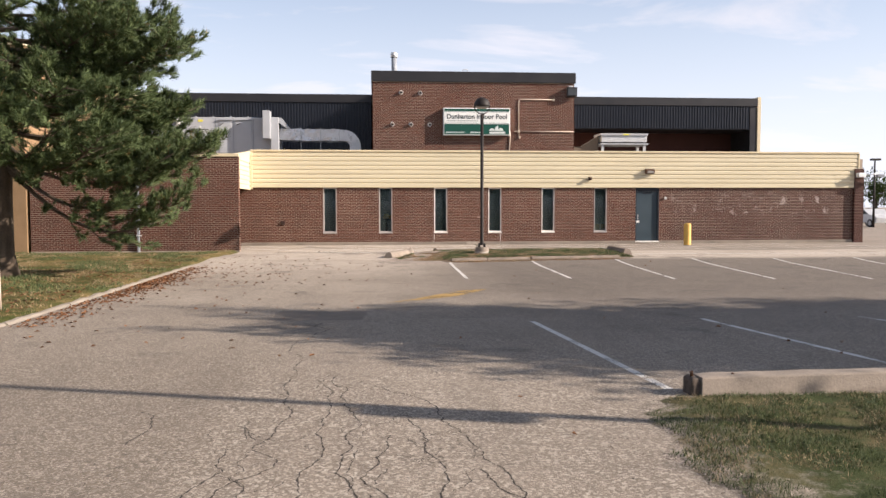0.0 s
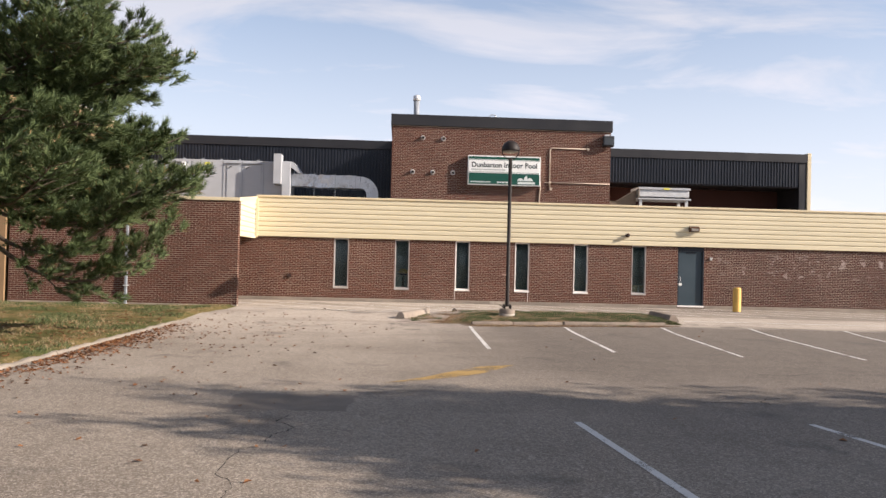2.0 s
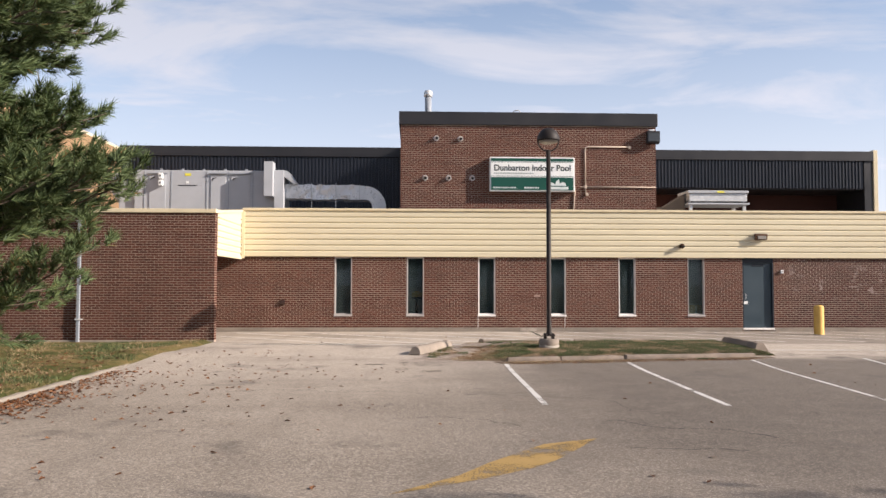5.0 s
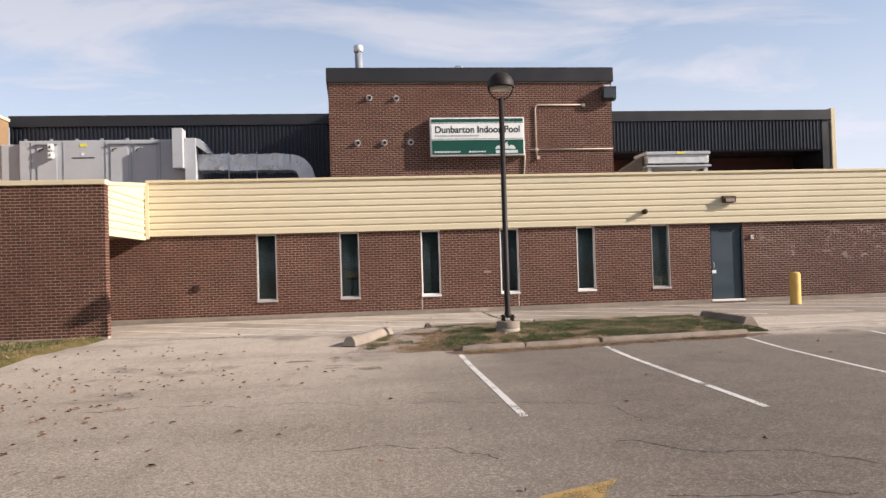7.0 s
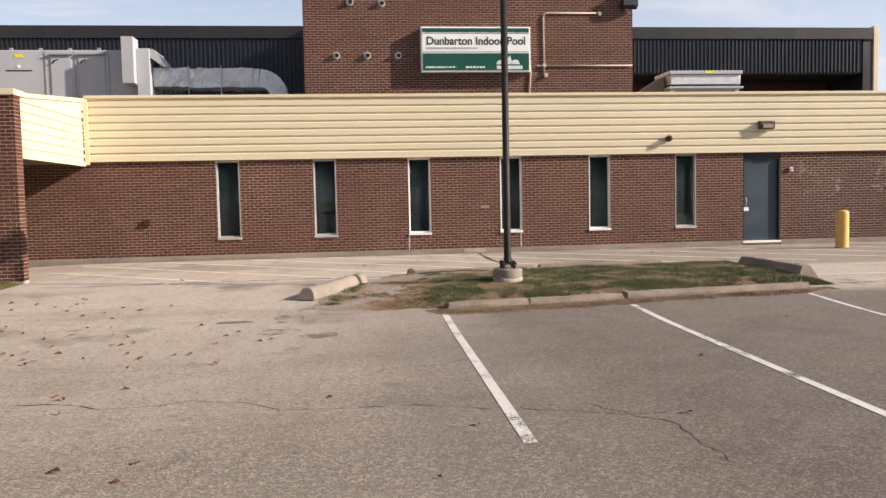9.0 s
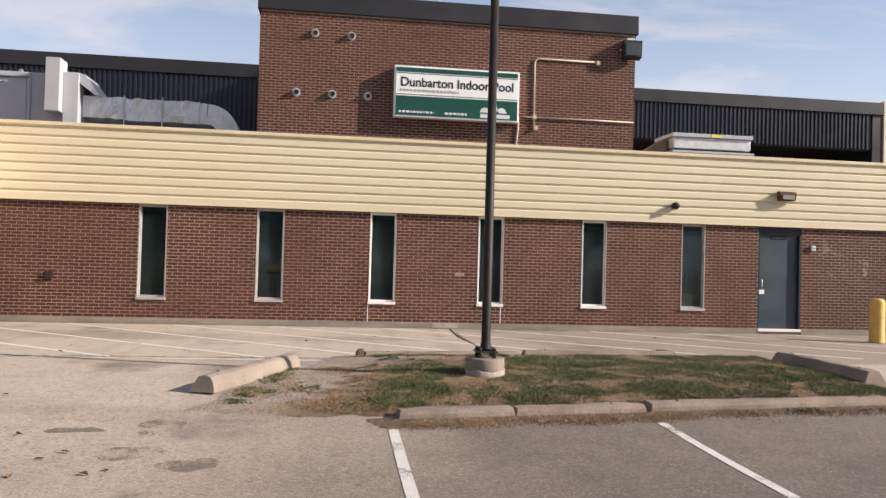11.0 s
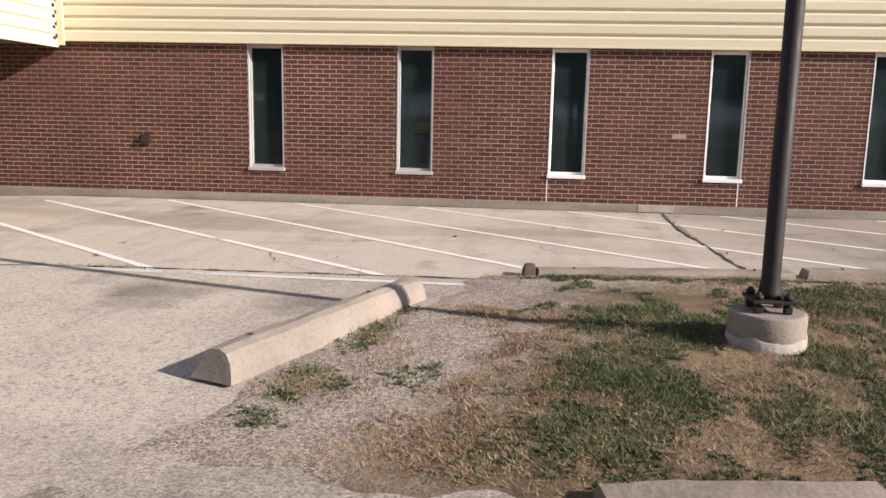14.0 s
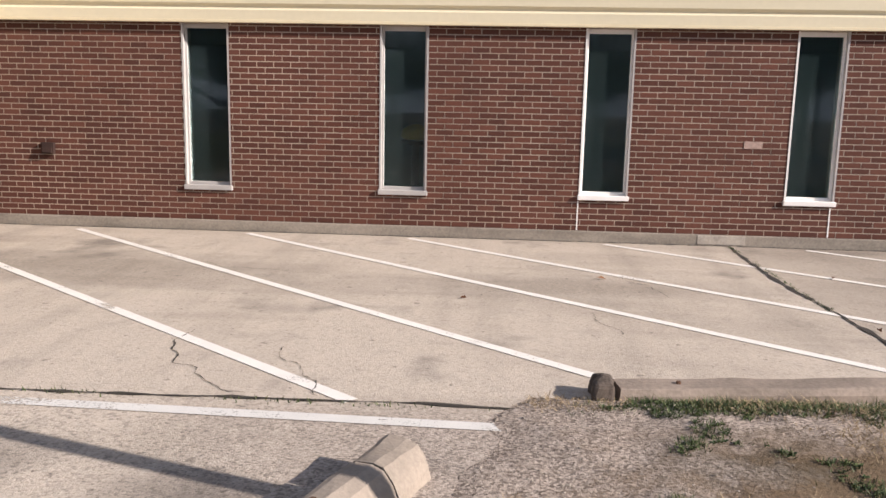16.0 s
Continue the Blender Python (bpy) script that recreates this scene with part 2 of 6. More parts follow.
def asphalt_material():
    s = Nodes("worn asphalt", 0.9, 0, 0.25)
    x, y = s.axis(0), s.axis(1)
    grain = s.noise(70, 4, 0.7)
    stone = s.cells(85)
    spot = s.add("ShaderNodeSeparateColor", Color=stone.outputs["Color"]).outputs[0]
    big = s.noise(0.35, 6, 0.6)
    mid = s.noise(2.2, 5, 0.65)
    c = s.mix(s.span(big, 0.3, 0.7), (0.245, 0.202, 0.158), (0.335, 0.281, 0.226))
    # greyer, newer surface on the parking bays
    wob = s.math("MULTIPLY", s.math("SUBTRACT", s.noise(0.5, 5), 0.5), 3.0)
    # bleached apron along the building
    c = s.mix(s.span(s.math("ADD", y, s.math("MULTIPLY", wob, 0.5)), 19.5, 26.0, 0, 0.9), c, s.mix(mid, (0.50, 0.422, 0.345), (0.61, 0.525, 0.435)))
    # the apron slabs beyond the cross seam are greyer
    slab = s.math("MULTIPLY", s.span(y, 29.3, 29.6), s.span(x, 4.5, 6.5, 0.25, 0.7))
    slab = s.math("MULTIPLY", slab, s.span(x, 4.46, 4.54))
    c = s.mix(slab, c, s.mix(mid, (0.185, 0.150, 0.120), (0.27, 0.224, 0.184)))
    # older, darker surface near the street
    old = s.math("MULTIPLY", s.span(s.math("ADD", y, wob), 9.0, 16.0, 1, 0), s.span(s.math("ADD", x, s.math("MULTIPLY", wob, 0.3)), -1.2, 0.8, 0.85, 0.2))
    c = s.mix(old, c, s.mix(mid, (0.135, 0.108, 0.08), (0.205, 0.167, 0.127)))
    bay = s.span(s.math("ADD", x, wob), 0.0, 3.6)
    bay = s.math("MULTIPLY", bay, s.span(s.math("ADD", y, s.math("MULTIPLY", wob, 0.4)), 25.6, 26.4, 1, 0))
    bay = s.math("MULTIPLY", bay, s.span(s.math("ADD", y, wob), 10.5, 16.5, 0.3, 1.0))
    c = s.mix(s.math("MULTIPLY", bay, 0.85), c, s.mix(s.span(mid, 0.3, 0.7), (0.058, 0.047, 0.039), (0.114, 0.094, 0.079)))
    c = s.mix(s.span(mid, 0.55, 0.78, 0, 0.45), c, (0.14, 0.12, 0.105))
    c = s.mix(s.span(s.noise(0.16, 4, 0.6, stretch=(1, 3, 1)), 0.5, 0.68, 0, 0.5), c, (0.15, 0.122, 0.096))
    # aggregate: bare stones everywhere, coarser on the old patch by the street, fewer on the apron
    apron = s.math("MULTIPLY", s.span(y, 29.3, 29.6, 1.0, 0.4), s.span(bay, 0.0, 1.0, 1.0, 0.42))
    patchy = s.span(s.noise(1.3, 4, 0.6), 0.35, 0.65, 0.45, 1.0)
    chip = s.cells(42)
    chip_v = s.add("ShaderNodeSeparateColor", Color=chip.outputs["Color"]).outputs[0]
    coarse = s.math("MULTIPLY", s.span(s.math("ADD", x, s.math("MULTIPLY", wob, 0.12)), -1.02, -0.9), s.span(s.math("ADD", y, wob), 8.4, 9.8, 1, 0))
    c = s.mix(s.math("MULTIPLY", coarse, 0.3), c, (0.235, 0.195, 0.152))
    c = s.mix(s.math("MULTIPLY", apron, s.span(spot, 0.62, 1.0, 0, 0.62)), c, (0.60, 0.505, 0.42))
    c = s.mix(s.math("MULTIPLY", apron, s.span(spot, 0.0, 0.30, 0.5, 0)), c, (0.09, 0.078, 0.067))
    light = s.math("MULTIPLY", s.math("MULTIPLY", apron, patchy), s.span(chip_v, 0.78, 0.84, 0, 0.6))
    c = s.mix(s.math("MULTIPLY", light, s.math("ADD", s.math("MULTIPLY", coarse, 0.5), 0.5)), c, (0.62, 0.55, 0.46))
    c = s.mix(s.math("MULTIPLY", s.math("MULTIPLY", apron, patchy), s.span(chip_v, 0.13, 0.08, 0, 0.4)), c, (0.08, 0.07, 0.06))
    # wheel-worn bands and streaks along the drive
    c = s.mix(s.span(s.noise(1.1, 5, 0.65, stretch=(1.6, 0.18, 1)), 0.5, 0.72, 0, 0.28), c, (0.13, 0.108, 0.086))
    c = s.mix(s.span(s.noise(0.8, 5, 0.7, stretch=(0.3, 1.5, 1)), 0.55, 0.75, 0, 0.25), c, (0.12, 0.10, 0.08))
    c = s.mix(s.span(grain, 0.3, 0.7, 0.28, 0), c, (0.12, 0.10, 0.08))
    # gravel worn over the asphalt round the bare end of the island
    spread = s.math("MULTIPLY", s.span(s.math("ADD", x, s.math("MULTIPLY", wob, 0.5)), 0.1, 1.5), s.span(s.math("ADD", y, s.math("MULTIPLY", wob, 0.35)), 24.3, 26.0))
    spread = s.math("MULTIPLY", spread, s.math("MULTIPLY", s.span(x, 2.4, 3.2, 1, 0), s.span(y, 29.3, 29.5, 1, 0)))
    c = s.mix(s.math("MULTIPLY", spread, 0.75), c, s.mix(spot, (0.14, 0.112, 0.094), (0.47, 0.395, 0.335)))
    # small dark blots and pits
    c = s.mix(s.span(s.noise(9, 3, 0.6), 0.66, 0.72, 0, 0.55), c, (0.09, 0.075, 0.062))
    c = s.mix(s.span(s.noise(26, 2, 0.5), 0.70, 0.74, 0, 0.6), c, (0.07, 0.058, 0.048))
    # oil spots
    c = s.mix(s.span(s.noise(0.55, 4, 0.6), 0.59, 0.70, 0, 0.55), c, (0.07, 0.06, 0.053))
    # crazing of the old surface
    wavy = s.add("ShaderNodeVectorMath")
    wavy.operation = "ADD"
    s.put(s.co, wavy.inputs[0])
    s.put(s.add("ShaderNodeTexNoise", Vector=s.co, Scale=2.5, Detail=4.0).outputs["Color"], wavy.inputs[1])
    edge = s.cells(2.6, "DISTANCE_TO_EDGE", wavy.outputs[0]).outputs["Distance"]
    line = s.math("MULTIPLY", s.span(edge, 0.006, 0.022, 1, 0), s.span(s.noise(0.45, 3), 0.48, 0.6))
    line = s.math("MULTIPLY", line, s.math("ADD", s.span(y, 9.5, 7.0, 0, 0.75), 0.12))
    c = s.mix(line, c, (0.06, 0.05, 0.04))
    s.color(c)
    h = s.math("ADD", s.math("MULTIPLY", stone.outputs["Distance"], -0.45), s.math("MULTIPLY", grain, 1.0))
    s.bump(s.math("ADD", h, s.math("MULTIPLY", chip.outputs["Distance"], -0.2)), 0.55, 0.006)
    return s.m


def soil_grass_material(name, green, dry, amount, gravel=None, back=90.0):
    s = Nodes(name, 0.95, 0, 0.1)
    a, b, f = s.noise(0.7, 5, 0.65), s.noise(4.5, 5, 0.7), s.noise(55, 4, 0.7)
    c = s.mix(s.span(s.math("ADD", s.math("MULTIPLY", a, 0.6), s.math("MULTIPLY", b, 0.4)), 0.5 - amount, 0.6), green, dry)
    c = s.mix(s.span(b, 0.58, 0.75, 0, 0.6), c, scaled(dry, 0.55))
    c = s.mix(s.span(f, 0.3, 0.7, 0.6, 0), c, scaled(green, 0.4))
    if gravel:
        pebble = s.cells(80)
        v = s.add("ShaderNodeSeparateColor", Color=pebble.outputs["Color"]).outputs[0]
        g = s.mix(v, (0.14, 0.112, 0.094), (0.49, 0.41, 0.345))
        far = s.math("ADD", s.axis(0), s.math("MULTIPLY", s.math("SUBTRACT", b, 0.5), 2.4))
        far = s.math("ADD", far, s.math("MULTIPLY", s.math("MAXIMUM", s.math("SUBTRACT", back - 1.8, s.axis(1)), 0.0), 0.6)) if back < 60 else far
        bare = s.math("MAXIMUM", s.span(far, gravel[0], gravel[1], 1, 0), s.span(s.math("ADD", s.axis(1), s.math("MULTIPLY", b, 0.8)), back, back + 0.3))
        c = s.mix(s.math("MULTIPLY", bare, 0.9), c, g)
    s.color(c)
    s.bump(s.math("ADD", f, b), 0.8, 0.012 if gravel else 0.03)
    return s.m


def paint_material(name, c, wear):
    s = Nodes(name, 0.7, 0, 0.3)
    s.color(s.mix(s.noise(8, 4), scaled(c, 0.8), c))
    gone = s.span(s.math("ADD", s.math("MULTIPLY", s.noise(60, 4, 0.7), 0.5), s.math("MULTIPLY", s.noise(2.5, 4), 0.5)), wear, wear + 0.06)
    s.put(s.math("SUBTRACT", 1.0, gone), s.b.inputs["Alpha"])
    s.bump(s.noise(95, 3), 0.3, 0.004)
    return s.m


def leafy_material(name, a, b, old=None):
    s = Nodes(name, 0.6, 0, 0.25)
    r = s.random()
    c = s.mix(r, a, b)
    if old:
        c = s.mix(s.span(s.math("FRACT", s.math("MULTIPLY", r, 13.7)), 0.987, 0.99), c, old)
    s.color(c)
    return s.m


def glass_material():
    s = Nodes("tinted window glass with a brightening share", 0.03, 0, 0.35)
    # a little diffuse teal puts brightness into the otherwise black panes
    s.color(s.mix(s.noise(2.5, 4), (0.30, 0.43, 0.44), (0.38, 0.50, 0.50)))
    s.b.inputs["Transmission Weight"].default_value = 0.975
    s.b.inputs["IOR"].default_value = 1.38
    return s.m


M["asphalt"] = asphalt_material()
M["lawn"] = soil_grass_material("dry lawn", (0.085, 0.095, 0.028), (0.27, 0.19, 0.085), 0.06)
M["verge"] = soil_grass_material("green verge", (0.060, 0.072, 0.028), (0.15, 0.118, 0.06), 0.04, (2.2, 3.0))
M["island"] = soil_grass_material("patchy island soil", (0.080, 0.063, 0.038), (0.30, 0.205, 0.132), 0.14, (2.2, 3.2), 29.36)
M["tar_patch"] = plain("tarry asphalt repair", (0.185, 0.153, 0.124), 0.9, var=0.3, scale=2.5, fine=90, relief=0.6)
M["duff"] = soil_grass_material("reddish dirt and duff", (0.15, 0.112, 0.085), (0.225, 0.168, 0.126), 0.12)
M["paint"] = paint_material("worn white road paint", (0.66, 0.63, 0.59), 0.535)
M["paint_fresh"] = paint_material("white road paint", (0.80, 0.75, 0.69), 0.598)
M["faded_yellow"] = paint_material("faded yellow road paint", (0.40, 0.26, 0.09), 0.505)
M["stain"] = paint_material("oil-soaked asphalt", (0.21, 0.172, 0.138), 0.455)
M["crack"] = plain("crack filled with dirt", (0.045, 0.038, 0.032), 0.95, var=0.4, scale=8)
M["glass"] = glass_material()
M["needles"] = leafy_material("pine needles", (0.038, 0.064, 0.026), (0.135, 0.172, 0.066), (0.24, 0.15, 0.06))
M["leaves"] = leafy_material("tree leaves", (0.035, 0.060, 0.014), (0.075, 0.105, 0.028))
M["blade_green"] = leafy_material("green grass blades", (0.034, 0.056, 0.020), (0.120, 0.140, 0.052), (0.24, 0.19, 0.09))
M["blade_dry"] = leafy_material("dry grass blades", (0.16, 0.108, 0.058), (0.43, 0.325, 0.19))
M["pebble"] = leafy_material("pale pebbles", (0.16, 0.13, 0.105), (0.38, 0.325, 0.27))
M["dead_leaf"] = leafy_material("fallen brown leaves", (0.10, 0.040, 0.018), (0.25, 0.115, 0.05))


# ---- mesh helpers ----
def box(bm, x0, x1, y0, y1, z0, z1, bevel=0.0):
    vs = [bm.verts.new((x, y, z)) for x in (x0, x1) for y in (y0, y1) for z in (z0, z1)]
    fs = [bm.faces.new([vs[i] for i in q]) for q in ((0, 1, 3, 2), (4, 6, 7, 5), (0, 4, 5, 1), (2, 3, 7, 6), (0, 2, 6, 4), (1, 5, 7, 3))]
    if bevel:
        es = list({e for f in fs for e in f.edges})
        bmesh.ops.bevel(bm, geom=es, offset=bevel, segments=2, affect="EDGES", profile=0.5)
    return bm


def ring(centre, axis, r, n):
    axis = Vector(axis).normalized()
    u = axis.orthogonal().normalized()
    v = axis.cross(u)
    return [Vector(centre) + r * (math.cos(a) * u + math.sin(a) * v) for a in (2 * math.pi * i / n for i in range(n))]


def tube(bm, points, radii, n=12, caps=True):
    """A round tube along points, with a radius for each."""
    points = [Vector(p) for p in points]
    rows, u = [], None
    for i, p in enumerate(points):
        d = (points[min(i + 1, len(points) - 1)] - points[max(i - 1, 0)]).normalized()
        if u is None:
            u = d.orthogonal().normalized()
        u = (u - d * u.dot(d)).normalized()
        v = d.cross(u)
        r = float(radii[i] if isinstance(radii, (list, tuple)) else radii)
        rows.append([bm.verts.new(p + r * (math.cos(2 * math.pi * k / n) * u + math.sin(2 * math.pi * k / n) * v)) for k in range(n)])
    for a, b in zip(rows, rows[1:]):
        for k in range(n):
            f = bm.faces.new((a[k], a[(k + 1) % n], b[(k + 1) % n], b[k]))
            f.smooth = True
    if caps:
        bm.faces.new(rows[0][::-1])
        bm.faces.new(rows[-1])
    return bm


def lathe(bm, profile, centre, n=24):
    """Turns (radius, height) pairs round the upright axis through centre."""
    cx, cy, cz = centre
    rows = [[bm.verts.new((cx + r * math.cos(2 * math.pi * k / n), cy + r * math.sin(2 * math.pi * k / n), cz + z)) for k in range(n)] for r, z in profile]
    for a, b in zip(rows, rows[1:]):
        for k in range(n):
            f = bm.faces.new((a[k], a[(k + 1) % n], b[(k + 1) % n], b[k]))
            f.smooth = True
    bm.faces.new(rows[0][::-1])
    bm.faces.new(rows[-1])
    return bm


def extrude_profile(bm, profile, place, lo, hi):
    """A closed profile of (a, b) pairs drawn out from lo to hi; place(a, b, s) gives the point."""
    rows = [[bm.verts.new(place(a, b, s)) for a, b in profile] for s in (lo, hi)]
    n = len(profile)
    for k in range(n):
        bm.faces.new((rows[0][k], rows[0][(k + 1) % n], rows[1][(k + 1) % n], rows[1][k]))
    bm.faces.new(rows[0][::-1])
    bm.faces.new(rows[1])
    return bm


def finish(bm, name, material):
    bmesh.ops.recalc_face_normals(bm, faces=bm.faces[:])
    me = bpy.data.meshes.new(name)
    bm.to_mesh(me)
    bm.free()
    me.materials.append(material)
    return me


def from_arrays(name, verts, faces, material):
    me = bpy.data.meshes.new(name)
    me.from_pydata([tuple(v) for v in verts], [], [tuple(f) for f in faces])
    me.materials.append(material)
    return me


def part(name, bm, material, parent, label=""):
    ob = new(name, finish(bm, name, material) if isinstance(bm, bmesh.types.BMesh) else bm)
    ob.parent = parent
    chain, p = Matrix(), parent
    while p is not None:
        chain = p.matrix_basis.inverted() @ chain if p.parent is None else chain
        p = p.parent
    ob.matrix_parent_inverse = chain if parent.parent is None else Matrix()
    return tagged(ob, label)


def thing(name, base, label, category, group="", kind=""):
    ob = new(name)
    ob.matrix_basis = Matrix.Translation(base)
    ob.empty_display_size = 0.2
    return tagged(ob, label, category, group, kind)


def solid(name, bm, material, label, category="", group="", kind="structure"):
    return tagged(new(name, finish(bm, name, material)), label, category, group, kind)


def B():
    return bmesh.new()


def smooth(a, b, v):
    k = min(1.0, max(0.0, (v - a) / (b - a)))
    return k * k * (3 - 2 * k)


def ground_z(x, y):
    """The lot is level, then swells up to the apron before the wall; beside the lawn it stays lower."""
    side = smooth(-7.0, -4.6, x)
    return side * 0.11 * smooth(23.5, 28.6, y) + (1 - side) * 0.05 * min(1.0, max(0.0, (y - 24) / 6))


# ---- ground ----
def build_ground():
    xs = sorted({*np.linspace(-40, 40, 161).round(2), -3000, -1200, -500, -200, -90, 90, 200, 500, 1200, 3000})
    ys = sorted({*np.linspace(-12, 60, 145).round(2), -3000, -1200, -500, -200, -70, -30, 90, 200, 500, 1200, 3000})
    verts = [(x, y, ground_z(x, y) ) for y in ys for x in xs]
    n = len(xs)
    faces = [(j * n + i, j * n + i + 1, (j + 1) * n + i + 1, (j + 1) * n + i) for j in range(len(ys) - 1) for i in range(n - 1)]
    tagged(new("ground", from_arrays("ground", verts, faces, M["asphalt"])), "worn grey-tan asphalt of the parking lot, cracked and stained", "asphalt", kind="structure")


build_ground()


# ---- brickwork ----
LONG, HIGH, JOINT = 0.203, 0.0677, 0.0115


def brick_cells(a0, a1, z0, z1, holes):
    """Running bond over a wall's face: (left, right, bottom, top) of each brick, cut at the openings."""
    out, row, z = [], 0, z0
    while z + HIGH <= z1 + 0.02:
        lo, hi = z, min(z + HIGH - JOINT, z1)
        gaps = sorted((h0, h1) for h0, h1, b, t in holes if lo < t - 0.01 and hi > b + 0.01)
        spans, start = [], a0
        for h0, h1 in gaps:
            spans.append((start, h0))
            start = h1
        spans.append((start, a1))
        off = a0 - (LONG / 2 if row % 2 else 0)
        for s0, s1 in spans:
            k = math.floor((s0 - off) / LONG)
            while off + k * LONG < s1:
                l, r = max(off + k * LONG, s0), min(off + (k + 1) * LONG - JOINT, s1)
                if r - l > 0.006:
                    out.append((l, r, lo, hi))
                k += 1
        z += HIGH
        row += 1
    return out


def brick_mesh(name, cells, y, depth, material, rnd):
    """Bricks as separate boxes with open backs, faces towards -y, set a touch unevenly."""
    verts, faces = [], []
    for l, r, b, t in cells:
        o, d = len(verts), y + rnd.uniform(-0.0008, 0.0008)
        verts += [(l, d, b), (r, d, b), (r, d, t), (l, d, t), (l, d + depth, b), (r, d + depth, b), (r, d + depth, t), (l, d + depth, t)]
        faces += [(o, o + 1, o + 2, o + 3), (o, o + 4, o + 5, o + 1), (o + 1, o + 5, o + 6, o + 2), (o + 2, o + 6, o + 7, o + 3), (o + 3, o + 7, o + 4, o)]
    return from_arrays(name, verts, faces, material)


def wall_with_holes(bm, x0, x1, y0, y1, z0, z1, holes):
    """A wall as blocks round its openings (openings reach up to h_top)."""
    xs = sorted({x0, x1, *[h for q in holes for h in q[:2]]})
    for a, b in zip(xs, xs[1:]):
        hit = [q for q in holes if q[0] <= a + 1e-6 and b <= q[1] + 1e-6]
        if not hit:
            box(bm, a, b, y0, y1, z0, z1)
            continue
        for _, _, lo, hi in hit:
            if lo > z0:
                box(bm, a, b, y0, y1, z0, lo)
            if hi < z1:
                box(bm, a, b, y0, y1, hi, z1)
    bmesh.ops.remove_doubles(bm, verts=bm.verts[:], dist=1e-5)
    return bm


WALL_Y, WIN_W, WIN_LO, WIN_HI = 35.1, 0.57, 0.65, 2.56
WINDOWS = [-1.925, 0.439, 2.803, 5.155, 7.49, 9.815]
DOOR = (11.67, 12.73, 0.20, 2.56)
HOLES = [(x, x + WIN_W, WIN_LO, WIN_HI) for x in WINDOWS] + [DOOR]
FASCIA_Y, FASCIA_LO, FASCIA_HI = 35.03, 2.60, 4.13
RET_X = -4.98
WING_X, WING_Y, WING_TOP = -4.64, 30.24, 3.55
ROOF_Z = 3.95

wall_south = solid("wall_south", wall_with_holes(B(), -11.9, 22.1, WALL_Y + 0.0025, WALL_Y + 0.30, 0.0, 3.84, HOLES), M["mortar"],
                   "long dark red brick wall with pale mortar joints", "wall")
wing_wall = solid("wall_wing", box(B(), -11.9, WING_X - 0.006, WING_Y + 0.0025, WING_Y + 0.30, -0.05, WING_TOP), M["mortar"],
                  "dark red brick wing wall beside the lawn", "wall")
tower = thing("brick_tower", (4.8, 40, 3.9), "red brick tower block with a dark metal cap above the roof", "building")
part("wall", box(B(), 0.20, 9.39, 37.1025, 44.3, 3.9, 7.37), M["mortar"], tower, "mortar backing of the tower brickwork")


def footing():
    bm = B()
    for a, b in ((-11.9, DOOR[0]), (DOOR[1], 21.68)):
        box(bm, a, b, WALL_Y - 0.035, WALL_Y + 0.006, 0.0, 0.238, 0.008)
    solid("wall_footing", bm, M["footing"], "stained grey concrete footing along the brick wall", "footing")
    solid("wing_footing", box(B(), -11.9, WING_X + 0.02, WING_Y - 0.05, WING_Y + 0.006, -0.05, 0.16, 0.01), M["footing"],
          "low concrete footing under the wing wall", "footing")


footing()


# ---- fascia ----
def siding_profile(lo, hi, ribs, deep=0.030):
    """Outline of ribbed siding in (out, up): flats, and narrow grooves between."""
    pitch, pts = (hi - lo) / ribs, []
    for i in range(ribs):
        z = lo + i * pitch
        pts += [(0.0, z), (0.0, z + pitch * 0.60), (deep, z + pitch * 0.74), (deep, z + pitch * 0.84)]
    pts += [(0.0, hi), (0.06, hi), (0.06, lo)]
    return pts


FASCIA_X1 = 21.85
fascia = thing("fascia", (8.6, FASCIA_Y, FASCIA_LO), "cream ribbed metal fascia band above the brick wall", "fascia", kind="structure")
joints = [RET_X + 0.05, -1.6, 1.45, 4.5, 7.55, 10.6, 13.65, 16.7, 19.75, FASCIA_X1]
for a, b in zip(joints, joints[1:]):
    part("siding_panel", extrude_profile(B(), siding_profile(FASCIA_LO, FASCIA_HI - 0.05, 8), lambda o, z, s: (s, FASCIA_Y + o, z), a, b - 0.0005), M["siding"], fascia)
part("cap_flashing", box(B(), RET_X + 0.05, FASCIA_X1 + 0.02, FASCIA_Y - 0.035, FASCIA_Y + 0.25, FASCIA_HI - 0.05, FASCIA_HI + 0.02, 0.006), M["cream_trim"], fascia)
part("drip_edge", box(B(), RET_X + 0.05, FASCIA_X1 + 0.01, FASCIA_Y - 0.012, FASCIA_Y + 0.05, FASCIA_LO - 0.035, FASCIA_LO - 0.002, 0.004), M["cream_trim"], fascia)
part("end_cap", box(B(), FASCIA_X1 + 0.002, FASCIA_X1 + 0.06, FASCIA_Y - 0.02, 35.6, FASCIA_LO - 0.03, FASCIA_HI - 0.052), M["cream_trim"], fascia)
